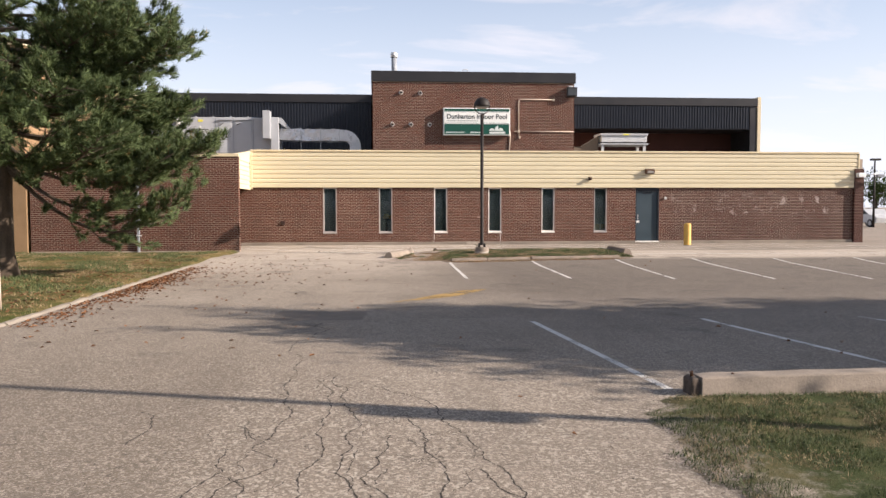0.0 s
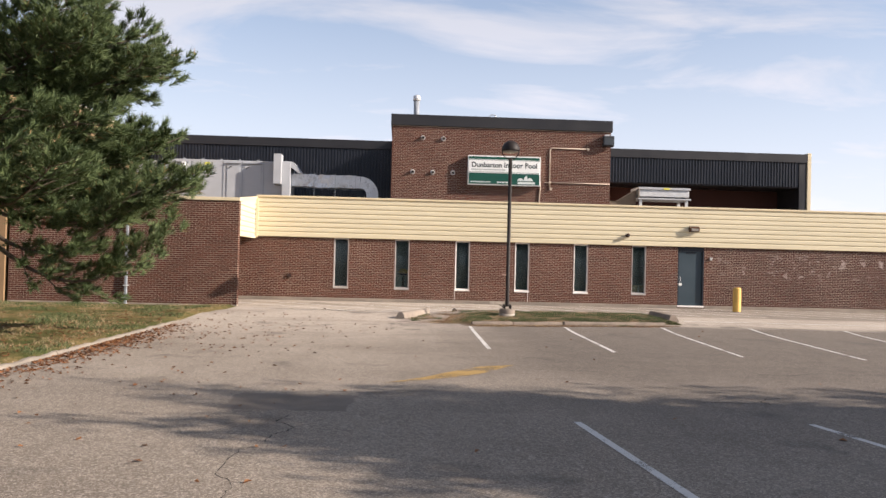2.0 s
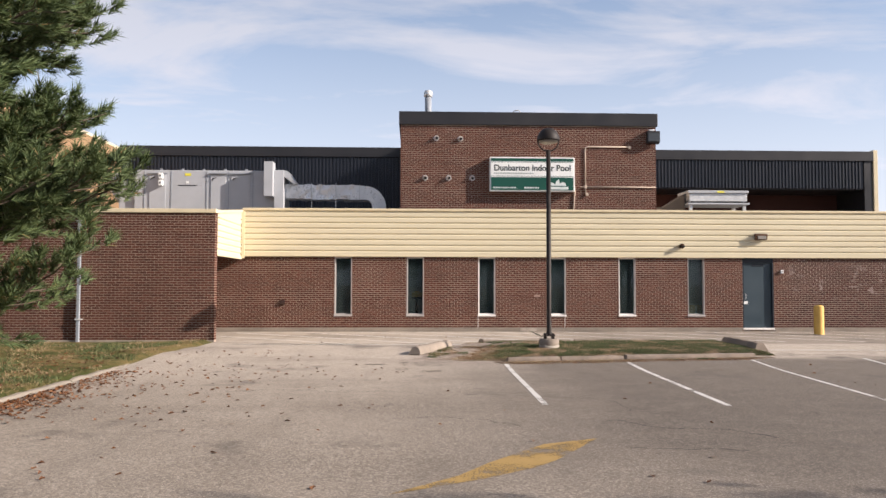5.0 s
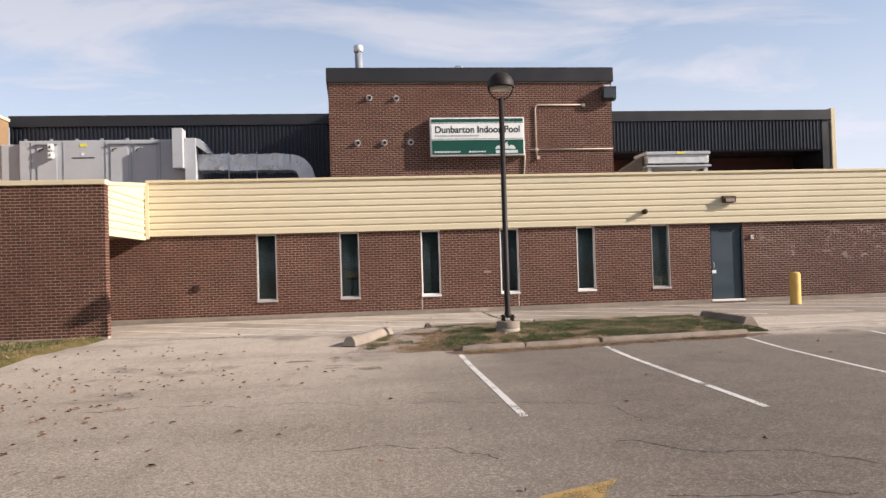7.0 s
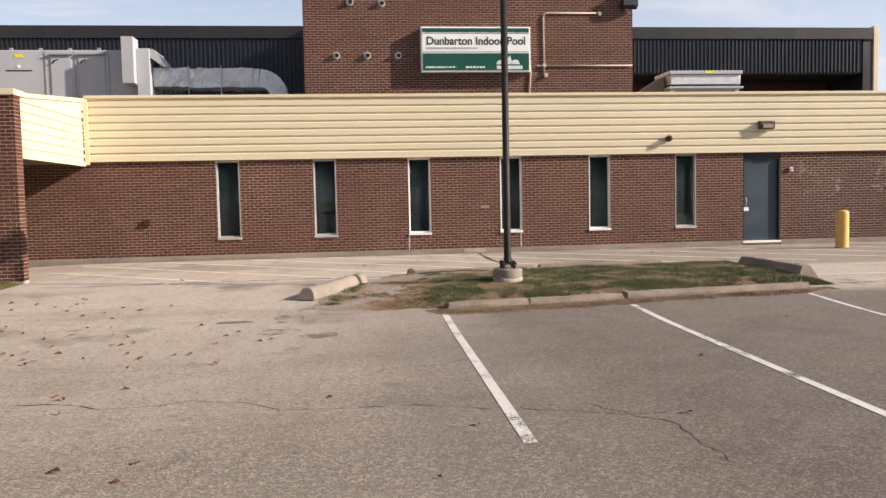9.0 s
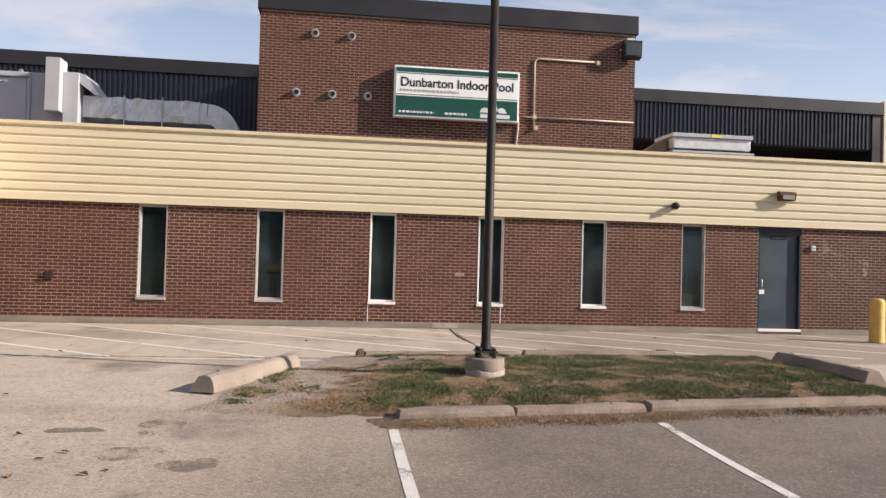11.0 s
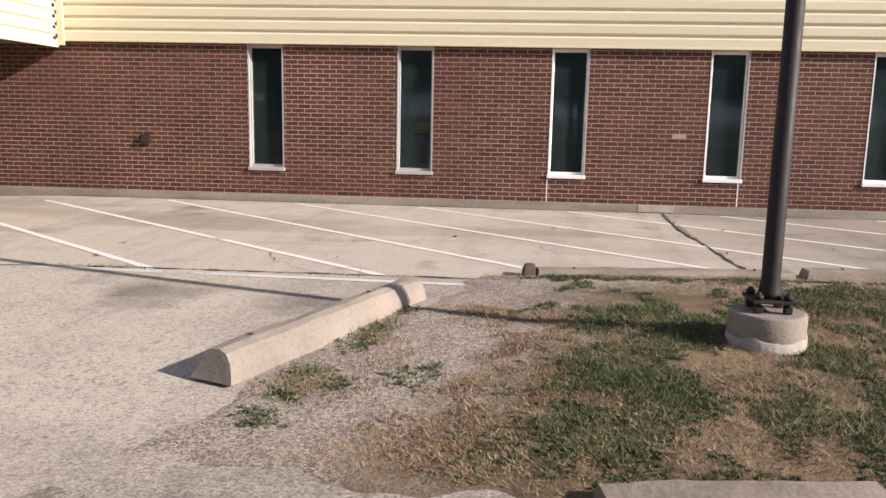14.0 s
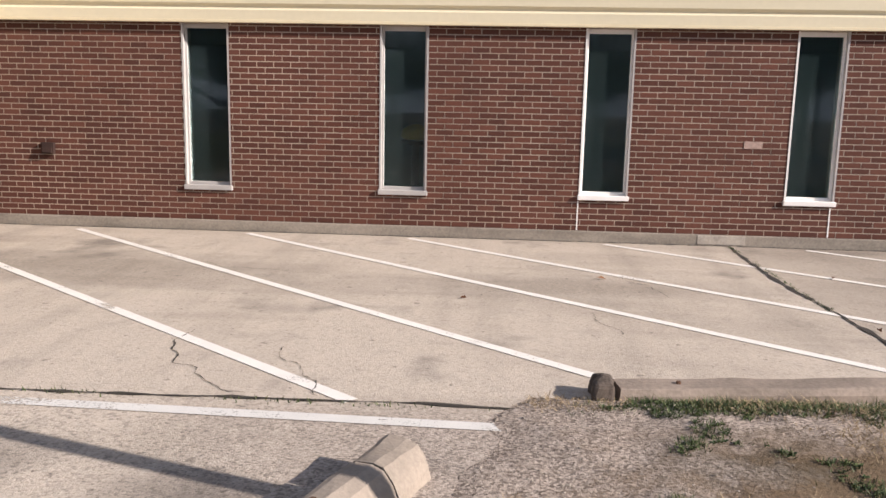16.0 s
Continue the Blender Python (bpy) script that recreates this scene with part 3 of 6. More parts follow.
# the return along the wing
part("return_siding", extrude_profile(B(), siding_profile(2.50, 3.58, 6), lambda o, z, s: (RET_X + 0.03 - o, s, z), WING_Y + 0.305, FASCIA_Y - 0.045), M["siding"], fascia)
part("return_cap", extrude_profile(B(), [(WING_Y + 0.452, 3.585), (FASCIA_Y - 0.04, 3.99), (FASCIA_Y - 0.04, 4.08), (WING_Y + 0.452, 3.67)], lambda a, b, s: (s, a, b), RET_X - 0.04, RET_X + 0.06), M["cream_trim"], fascia)
part("return_infill", extrude_profile(B(), [(WING_Y + 0.455, 3.582), (FASCIA_Y - 0.045, 3.582), (FASCIA_Y - 0.045, 3.986)], lambda a, b, s: (s, a, b), RET_X - 0.02, RET_X + 0.029), M["siding"], fascia)
part("corner_trim", box(B(), RET_X + 0.031, RET_X + 0.13, FASCIA_Y - 0.04, FASCIA_Y - 0.002, 2.50, FASCIA_HI - 0.055), M["cream_trim"], fascia)
for k in range(8):
    z = 2.58 + k * 0.165
    part("closure_plug", box(B(), RET_X + 0.032, RET_X + 0.045, FASCIA_Y - 0.16, FASCIA_Y - 0.10, z, z + 0.05), M["black"], fascia)
part("return_drip", box(B(), RET_X - 0.03, RET_X + 0.045, WING_Y + 0.305, FASCIA_Y - 0.045, 2.465, 2.498), M["cream_trim"], fascia)
part("wing_cap", box(B(), -11.9, WING_X + 0.03, WING_Y - 0.04, WING_Y + 0.45, WING_TOP + 0.002, WING_TOP + 0.11, 0.006), M["cream_trim"], fascia)
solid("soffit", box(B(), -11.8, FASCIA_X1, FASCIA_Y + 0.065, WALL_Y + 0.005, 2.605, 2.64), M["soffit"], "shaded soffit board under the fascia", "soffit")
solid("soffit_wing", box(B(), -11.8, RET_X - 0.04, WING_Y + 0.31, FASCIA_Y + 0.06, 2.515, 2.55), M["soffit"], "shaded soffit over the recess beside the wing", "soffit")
solid("roof_low", box(B(), -12.3, FASCIA_X1 - 0.02, FASCIA_Y + 0.46, 70, 3.85, ROOF_Z), M["roof"], "flat gravel roof of the low block", "roof")
solid("roof_wing", box(B(), -11.9, RET_X - 0.32, WING_Y + 0.46, FASCIA_Y + 0.24, 3.45, 3.54), M["roof"], "flat gravel roof of the wing", "roof")
fin = thing("wall_fin", (21.9, 34.85, 0.1), "projecting brick fin at the end of the wall", "wall", kind="structure")
part("core", box(B(), 21.69, 22.09, 34.972, WALL_Y + 0.3, 0.05, 3.40), M["mortar"], fin)
solid("wall_east", box(B(), 22.0, 22.3, 35.45, 70, 0.0, 3.84), M["brick"], "plain brick side wall", "wall")
solid("wall_back", box(B(), -12.4, 22.0, 69.7, 70, 0.0, 3.84), M["brick"], "plain brick rear wall", "wall")
solid("interior_wall", box(B(), -6.8, 22.0, 39.0, 39.2, 0.1, 3.84), M["interior"], "dim interior wall behind the windows", "wall")
solid("interior_floor", box(B(), -12.3, 21.9, WALL_Y + 0.31, 39.0, 0.10, 0.24), M["interior"], "dim interior floor", "floor")
solid("interior_ceiling", box(B(), -12.3, 21.9, WALL_Y + 0.31, 38.99, 2.62, 2.70), M["interior"], "dim interior ceiling", "ceiling")

# ---- windows and door ----
for i, x in enumerate(WINDOWS):
    white = i in (2, 3, 4)
    w = thing("window_%d" % (i + 1), (x + WIN_W / 2, WALL_Y, WIN_LO), "tall narrow fixed window with a %s sill" % ("fresh white" if white else "weathered pale"), "window", "slit windows", "structure")
    fr = M["white_sill"] if white else M["frame"]
    y0, y1 = WALL_Y + 0.055, WALL_Y + 0.13
    f = B()
    box(f, x + 0.002, x + 0.045, y0, y1, WIN_LO + 0.002, WIN_HI, 0.004)
    box(f, x + WIN_W - 0.045, x + WIN_W - 0.002, y0, y1, WIN_LO + 0.002, WIN_HI, 0.004)
    box(f, x + 0.046, x + WIN_W - 0.046, y0, y1, WIN_HI - 0.05, WIN_HI, 0.004)
    box(f, x + 0.046, x + WIN_W - 0.046, y0, y1, WIN_LO + 0.002, WIN_LO + 0.05, 0.004)
    part("window_frame", f, fr, w)
    part("window_sill", box(B(), x - 0.012, x + WIN_W + 0.012, WALL_Y - 0.035, WALL_Y + 0.054, WIN_LO - 0.045, WIN_LO + 0.012, 0.006), fr, w)
    part("reveal", box(B(), x + 0.001, x + 0.022, WALL_Y - 0.006, WALL_Y + 0.054, WIN_LO + 0.014, WIN_HI), fr, w, "painted metal lining of the opening")
    # right lining always greyer: the shade on this side is put into its colour
    part("reveal", box(B(), x + WIN_W - 0.022, x + WIN_W - 0.001, WALL_Y + 0.001, WALL_Y + 0.054, WIN_LO + 0.014, WIN_HI), M["frame"], w, "painted metal lining of the opening")
    pane = part("pane", box(B(), x + 0.046, x + WIN_W - 0.046, WALL_Y + 0.085, WALL_Y + 0.091, WIN_LO + 0.051, WIN_HI - 0.051), M["glass"], w)
    pane.visible_shadow = False

door = thing("door_1", (12.2, WALL_Y, 0.2), "closed slate blue steel door in a dark frame", "door", kind="structure")
x0, x1, z0, z1 = DOOR
f = B()
box(f, x0 + 0.002, x0 + 0.05, WALL_Y + 0.02, WALL_Y + 0.18, z0, z1 - 0.17)
box(f, x1 - 0.05, x1 - 0.002, WALL_Y - 0.01, WALL_Y + 0.18, z0, z1 - 0.17)
box(f, x0 + 0.002, x1 - 0.002, WALL_Y + 0.02, WALL_Y + 0.18, z1 - 0.168, z1)
part("door_frame", f, M["door_frame"], door)
leaf = part("leaf", box(B(), x0 + 0.053, x1 - 0.053, WALL_Y + 0.07, WALL_Y + 0.115, z0 + 0.03, z1 - 0.172, 0.003), M["door"], door)
part("threshold", box(B(), x0, x1, WALL_Y - 0.05, WALL_Y + 0.15, z0 - 0.03, z0 + 0.028, 0.004), M["white_sill"], door)
hb = B()
tube(hb, [(x0 + 0.12, WALL_Y + 0.07, 1.36), (x0 + 0.12, WALL_Y + 0.02, 1.34), (x0 + 0.12, WALL_Y + 0.02, 1.20), (x0 + 0.12, WALL_Y + 0.07, 1.18)], 0.012, 8)
part("door_pull", hb, M["galvanised"], door)
part("lock_plate", box(B(), x0 + 0.07, x0 + 0.20, WALL_Y + 0.062, WALL_Y + 0.0695, 1.02, 1.12, 0.002), M["white"], door)
part("closer", box(B(), x0 + 0.35, x0 + 0.75, WALL_Y + 0.055, WALL_Y + 0.0695, 2.29, 2.36, 0.004), M["door_frame"], door)

# ---- upper blocks ----
part("cap", box(B(), 0.13, 9.46, 37.03, 44.3, 7.375, 7.84, 0.012), M["dark_metal"], tower, "dark brown sheet metal parapet cap")

high = thing("high_block", (4.3, 50, 3.95), "tall pool hall block with dark ribbed metal upper wall", "building")
part("wall", box(B(), -12.3, 21.66, 46.8, 69.5, 3.96, 7.28), M["brick"], high, "brick wall in the shade of the ribbed overhang")
part("cap", box(B(), -12.3, 21.70, 44.32, 69.6, 7.35, 7.79, 0.01), M["dark_metal"], high, "dark metal roof edge")
part("overhang", box(B(), -12.3, 21.65, 44.49, 46.78, 6.04, 6.09), M["dark_metal"], high)


def ribs(x0, x1, low, pitch=0.155):
    bm, pts, x = B(), [], x0
    while x + pitch < x1:
        pts += [(x, 44.43), (x + pitch * 0.45, 44.43), (x + pitch * 0.55, 44.375), (x + pitch * 0.9, 44.375)]
        x += pitch
    pts += [(x, 44.43), (x1 - 0.001, 44.43), (x1 - 0.001, 44.48), (x0, 44.48)]
    return extrude_profile(bm, pts, lambda a, b, s: (a, b, s), low, 7.348)


for a, b, low in ((-12.3, 0.1, 4.6), (9.5, 21.26, 6.09)):
    part("ribbed_panel", ribs(a, b, low), M["ribbed"], high, "dark blue-grey ribbed steel cladding")
part("end_pier", box(B(), 21.28, 21.65, 44.38, 46.78, 3.96, 7.348), M["dark_metal"], high)
part("corner_trim", box(B(), 21.702, 21.90, 44.34, 45.6, 3.96, 7.86, 0.01), M["cream_trim"], high, "cream painted corner post")

tan = thing("tan_hall", (-20, 50, 0), "tan brick sports hall beyond the wing", "building")
part("wall", box(B(), -40, -12.0, 30.18, 43.6, 0, 7.42), M["tan_brick"], tan)
part("coping", box(B(), -40.05, -11.96, 30.13, 43.65, 7.422, 7.54, 0.01), M["cream_trim"], tan, "pale coping along the roof edge")


# ---- rooftop plant ----
def air_handler():
    t = thing("air_handling_unit", (-7, 39.5, ROOF_Z), "long light grey rooftop air handling unit with access doors", "air unit")
    part("casing", box(B(), -9.65, -4.5, 38.5, 40.8, 4.10, 5.87, 0.02), M["unit"], t)
    part("base_rail", box(B(), -9.6, -4.55, 38.55, 40.7, ROOF_Z, 4.098), M["dark_metal"], t)
    part("end_section", box(B(), -10.25, -9.652, 38.62, 40.7, 4.10, 5.78, 0.02), M["unit"], t)
    part("intake_hood", extrude_profile(B(), [(-10.252, 5.76), (-10.98, 5.76), (-10.98, 5.70), (-10.252, 4.62)], lambda a, b, s: (a, s, b), 38.7, 40.6), M["unit"], t, "sloping grey intake hood")
    for x in (-9.28, -8.3, -7.0, -6.2, -5.3):
        part("seam", box(B(), x - 0.012, x + 0.012, 38.485, 38.498, 4.14, 5.82), M["unit_dark"], t)
    for x0, x1 in ((-9.1, -8.5), (-6.85, -6.3), (-6.1, -5.4)):
        d = part("access_door", box(B(), x0, x1, 38.475, 38.497, 4.25, 5.70, 0.006), M["unit"], t)
        hb = B()
        tube(hb, [(x0 + 0.06, 38.474, 5.50), (x0 + 0.08, 38.43, 5.55), (x0 + 0.22, 38.43, 5.60)], 0.016, 6)
        part("handle", hb, M["black"], d)
        part("rain_lip", box(B(), x0 - 0.05, x1 + 0.05, 38.42, 38.496, 5.73, 5.76), M["unit_dark"], t)
    for z in (5.28, 5.54):
        b2 = part("switch_box", box(B(), -8.72, -8.58, 38.30, 38.474, z, z + 0.2, 0.012), M["white"], t, "small white isolator box")
        part("switch", box(B(), -8.67, -8.63, 38.28, 38.299, z + 0.07, z + 0.13), M["black"], b2)
    part("sticker", box(B(), -7.80, -7.58, 38.49, 38.4985, 5.66, 5.76), M["yellow_tag"], t, "yellow warning sticker")
    part("nameplate", box(B(), -7.76, -7.66, 38.49, 38.4985, 5.38, 5.46), M["white"], t)
    part("grille_slot", box(B(), -8.05, -7.35, 38.49, 38.4985, 5.29, 5.32), M["black"], t)
    for k in range(7):
        part("lifting_lug", box(B(), -9.5 + k * 0.78, -9.42 + k * 0.78, 38.52, 38.58, 5.872, 5.93), M["unit_dark"], t)
    part("flue_box", box(B(), -4.81, -4.48, 37.95, 38.49, 4.87, 6.14, 0.012), M["unit"], t, "upright pale grey sheet metal box")
    part("outlet_box", box(B(), -4.478, -4.12, 38.2, 39.6, 4.10, 5.86, 0.015), M["unit"], t)
    part("transition", extrude_profile(B(), [(-4.118, 5.86), (-4.0, 5.83), (-3.66, 5.38), (-3.76, 5.36), (-4.118, 5.62)], lambda a, b, s: (a, s, b), 38.25, 39.3), M["unit"], t)


air_handler()


def rect_duct(points, half_y, half_n, y, dents=0.0):
    """A square-sided duct whose middle runs along (x, z) points, dented where asked."""
    bm, rows = B(), []
    pts = [Vector(p) for p in points]
    if dents:
        pts = [a.lerp(b, k / 6) for a, b in zip(pts, pts[1:]) for k in range(6)] + [pts[-1]]
    ring4 = [(1, -1), (1, 0), (1, 1), (-1, 1), (-1, 0), (-1, -1), (-0.35, -1), (0.3, -1)]
    for i, p in enumerate(pts):
        d = (pts[min(i + 1, len(pts) - 1)] - pts[max(i - 1, 0)]).normalized()
        nrm = Vector((-d.y, d.x))
        row = []
        for s, q in ring4:
            j = dents * noise.noise((p.x * 4.1, q * 2.3 + p.y, s * 3.1)) if 0 < i < len(pts) - 1 else 0.0
            row.append(bm.verts.new((p.x + s * nrm.x * half_n, y + q * (half_y + j), p.y + s * nrm.y * (half_n + 0.6 * j))))
        rows.append(row)
    n = len(ring4)
    for a, b in zip(rows, rows[1:]):
        for k in range(n):
            bm.faces.new((a[k], a[(k + 1) % n], b[(k + 1) % n], b[k]))
    bm.faces.new(rows[0])
    bm.faces.new(rows[-1][::-1])
    return bm


def roof_duct():
    t = thing("roof_duct", (-2, 38.9, ROOF_Z), "dented silver roof duct bending down into the roof", "duct")
    for a, b, z in ((-4.11, -3.14, 5.115), (-3.12, -2.24, 5.09), (-2.22, -1.36, 5.085)):
        part("duct_section", rect_duct([(a, z), (b - 0.01, z)], 0.38, 0.265, 38.9, 0.10), M["foil"], t)
        part("flange", rect_duct([(b - 0.015, z), (b + 0.015, z)], 0.40, 0.285, 38.9), M["galvanised"], t)
    part("duct_section", rect_duct([(-1.345, 5.085), (-1.17, 5.08)], 0.36, 0.26, 38.9), M["foil"], t)
    arc = [(-1.16 + 0.53 * math.sin(a), 4.55 + 0.53 * math.cos(a)) for a in np.linspace(0, math.pi / 2, 8)]
    part("elbow", rect_duct(arc + [(-0.63, ROOF_Z)], 0.36, 0.255, 38.9), M["foil"], t)
    for x in (-2.23, -3.13):
        part("support", box(B(), x - 0.012, x + 0.012, 38.46, 38.485, ROOF_Z, 5.42), M["galvanised"], t)


roof_duct()


def roof_unit():
    t = thing("roof_ventilator", (12.1, 39, ROOF_Z), "low grey rooftop ventilator on short legs", "ventilator")
    part("hood", box(B(), 11.10, 13.32, 38.5, 39.6, 4.83, 5.13, 0.02), M["galvanised"], t)
    part("lid", box(B(), 11.03, 13.36, 38.44, 39.66, 5.132, 5.24, 0.015), M["unit"], t)
    part("tray", box(B(), 11.02, 13.38, 38.42, 39.68, 4.70, 4.765, 0.01), M["unit"], t)
    part("gap_strip", box(B(), 11.2, 13.2, 38.55, 39.55, 4.766, 4.829), M["black"], t)
    for x in (11.1, 13.15):
        for y in (38.5, 39.5):
            part("leg", box(B(), x, x + 0.12, y, y + 0.08, ROOF_Z, 4.698), M["galvanised"], t)
    part("side_duct", extrude_profile(B(), [(9.75, 4.62), (10.2, 4.62), (11.02, 5.12), (11.02, 4.45), (9.75, 4.35)][::-1], lambda a, b, s: (a, s, b), 38.8, 39.5), M["soffit"], t, "brown weathered side duct")
    part("sticker", box(B(), 12.15, 12.42, 38.43, 38.4385, 5.15, 5.22), M["yellow_tag"], t, "yellow warning sticker")


roof_unit()
bm = B()
tube(bm, [(x, 42.5, 4.55) for x in (9.8, 21.0)], 0.03, 8)
rp = thing("roof_pipe", (15, 42.5, ROOF_Z), "thin pale pipe run above the roof", "pipe")
part("pipe", bm, M["pvc"], rp)
for x in (10.2, 14, 18, 20.8):
    part("stand", box(B(), x - 0.02, x + 0.02, 42.47, 42.53, ROOF_Z, 4.52), M["galvanised"], rp)

flue = thing("flue_pipe", (1.19, 38.2, 7.85), "galvanised flue pipe standing on the tower roof", "flue")
part("pipe", tube(B(), [(1.19, 38.2, 7.5), (1.19, 38.2, 8.62)], 0.125, 20), M["unit_dark"], flue)
part("storm_cap", lathe(B(), [(0.135, 0), (0.16, 0.02), (0.16, 0.2), (0.13, 0.24), (0.05, 0.27)], (1.19, 38.2, 8.62), 20), M["galvanised"], flue)
for x in (6.0, 7.1):
    rv = thing("roof_vent", (x, 38.6, 7.85), "low dark mushroom roof vent", "vent", "roof vents")
    part("cowl", lathe(B(), [(0.12, -0.3), (0.12, 0.05), (0.32, 0.06), (0.28, 0.14), (0.1, 0.2)], (x, 38.6, 7.86), 16), M["dark_metal"], rv)
rb = thing("roof_pipe_loop", (4.4, 37.6, 7.85), "small bent pipe on the tower edge", "pipe")
part("pipe", tube(B(), [(4.3, 37.6, 7.8), (4.3, 37.6, 7.98), (4.36, 37.6, 8.03), (4.5, 37.6, 8.03), (4.55, 37.6, 7.98), (4.55, 37.6, 7.8)], 0.02, 8), M["galvanised"], rb)


# ---- fittings on the tower ----
def wall_spout(x, z):
    t = thing("wall_spout", (x, 37.1, z), "short pale metal vent spout on the brick", "vent", "tower vent spouts")
    part("flange", lathe(B(), [(0.10, -0.006), (0.10, 0.006)], (0, 0, 0), 16), M["galvanised"], t)
    t.children[0].matrix_parent_inverse = Matrix()
    t.children[0].matrix_basis = pose(0, -0.008, 0, 90, 0, 0)
    part("spout", tube(B(), [(x, 37.095, z), (x, 37.05, z), (x + 0.012, 37.015, z - 0.015)], [0.075, 0.075, 0.07], 14, False), M["pvc"], t)
    part("mouth", tube(B(), [(x + 0.011, 37.026, z - 0.012), (x + 0.0112, 37.024, z - 0.0125)], 0.05, 14), M["black"], t)


for x, z in ((1.47, 6.89), (2.33, 6.87), (1.07, 5.46), (1.91, 5.46), (2.75, 5.46)):
    wall_spout(x, z)

cd = thing("conduit", (7.5, 37.07, 5.2), "pale painted conduit bent across the tower brickwork", "conduit")
part("upper_run", tube(B(), [(8.40, 37.07, 6.62), (6.92, 37.07, 6.62), (6.85, 37.07, 6.59), (6.82, 37.07, 6.52), (6.83, 37.07, 4.95)], 0.022, 8), M["pvc"], cd)
part("lower_run", tube(B(), [(6.62, 37.06, 5.17), (9.38, 37.06, 5.17)], 0.02, 8), M["pvc"], cd)
part("cable_drop", tube(B(), [(6.42, 37.07, 5.2), (6.44, 37.07, 4.98), (6.40, 37.07, 4.5), (6.40, 37.07, 4.0)], 0.022, 8), M["pvc"], cd)
for x, z in ((8.43, 6.60), (6.87, 4.90), (6.83, 5.17)):
    part("junction_box", box(B(), x - 0.05, x + 0.05, 37.02, 37.085, z - 0.05, z + 0.05, 0.012), M["pvc"], cd)


def floodlight():
    t = thing("floodlight", (9.2, 37.0, 7.0), "large dark floodlight bracketed to the tower corner", "floodlight")
    part("bracket", box(B(), 9.1, 9.3, 36.9, 37.09, 7.15, 7.24, 0.01), M["galvanised"], t)
    part("housing", extrude_profile(B(), [(-0.25, 0.0), (0.17, 0.05), (0.22, 0.45), (-0.12, 0.45)], lambda a, b, s: (s, 36.93 - a * 0.4, 6.72 + b), 9.02, 9.48), M["dark_metal"], t)
    part("lens", box(B(), 9.06, 9.44, 36.83, 36.84, 6.8, 7.1), M["lens_dark"], t)


floodlight()


# ---- sign ----
def sign_text(parent, words, x, z, size, y, material, width):
    cu = bpy.data.curves.new("lettering", "FONT")
    cu.body, cu.size, cu.extrude, cu.offset = words, size, 0.002, 0.005
    ob = new("lettering_source", cu)
    bpy.context.view_layer.update()
    me = bpy.data.meshes.new_from_object(ob.evaluated_get(bpy.context.evaluated_depsgraph_get()))
    bpy.data.objects.remove(ob)
    k = width / max(v.co.x for v in me.vertices)
    for v in me.vertices:
        v.co = Vector((x + v.co.x * k, y - v.co.z, z + v.co.y))
    bm = bmesh.new()
    bm.from_mesh(me)
    bmesh.ops.remove_doubles(bm, verts=bm.verts[:], dist=1e-5)
    left = set(bm.faces)
    while left:
        grow = [left.pop()]
        letter, seen = [], {}
        while grow:
            f = grow.pop()
            letter.append(f)
            for v in f.verts:
                for g in v.link_faces:
                    if g in left:
                        left.discard(g)
                        grow.append(g)
        one = bmesh.new()
        for f in letter:
            for v in f.verts:
                if v not in seen:
                    seen[v] = one.verts.new(v.co)
            one.faces.new([seen[v] for v in f.verts])
        part("letter", one, material, parent)
    bm.free()


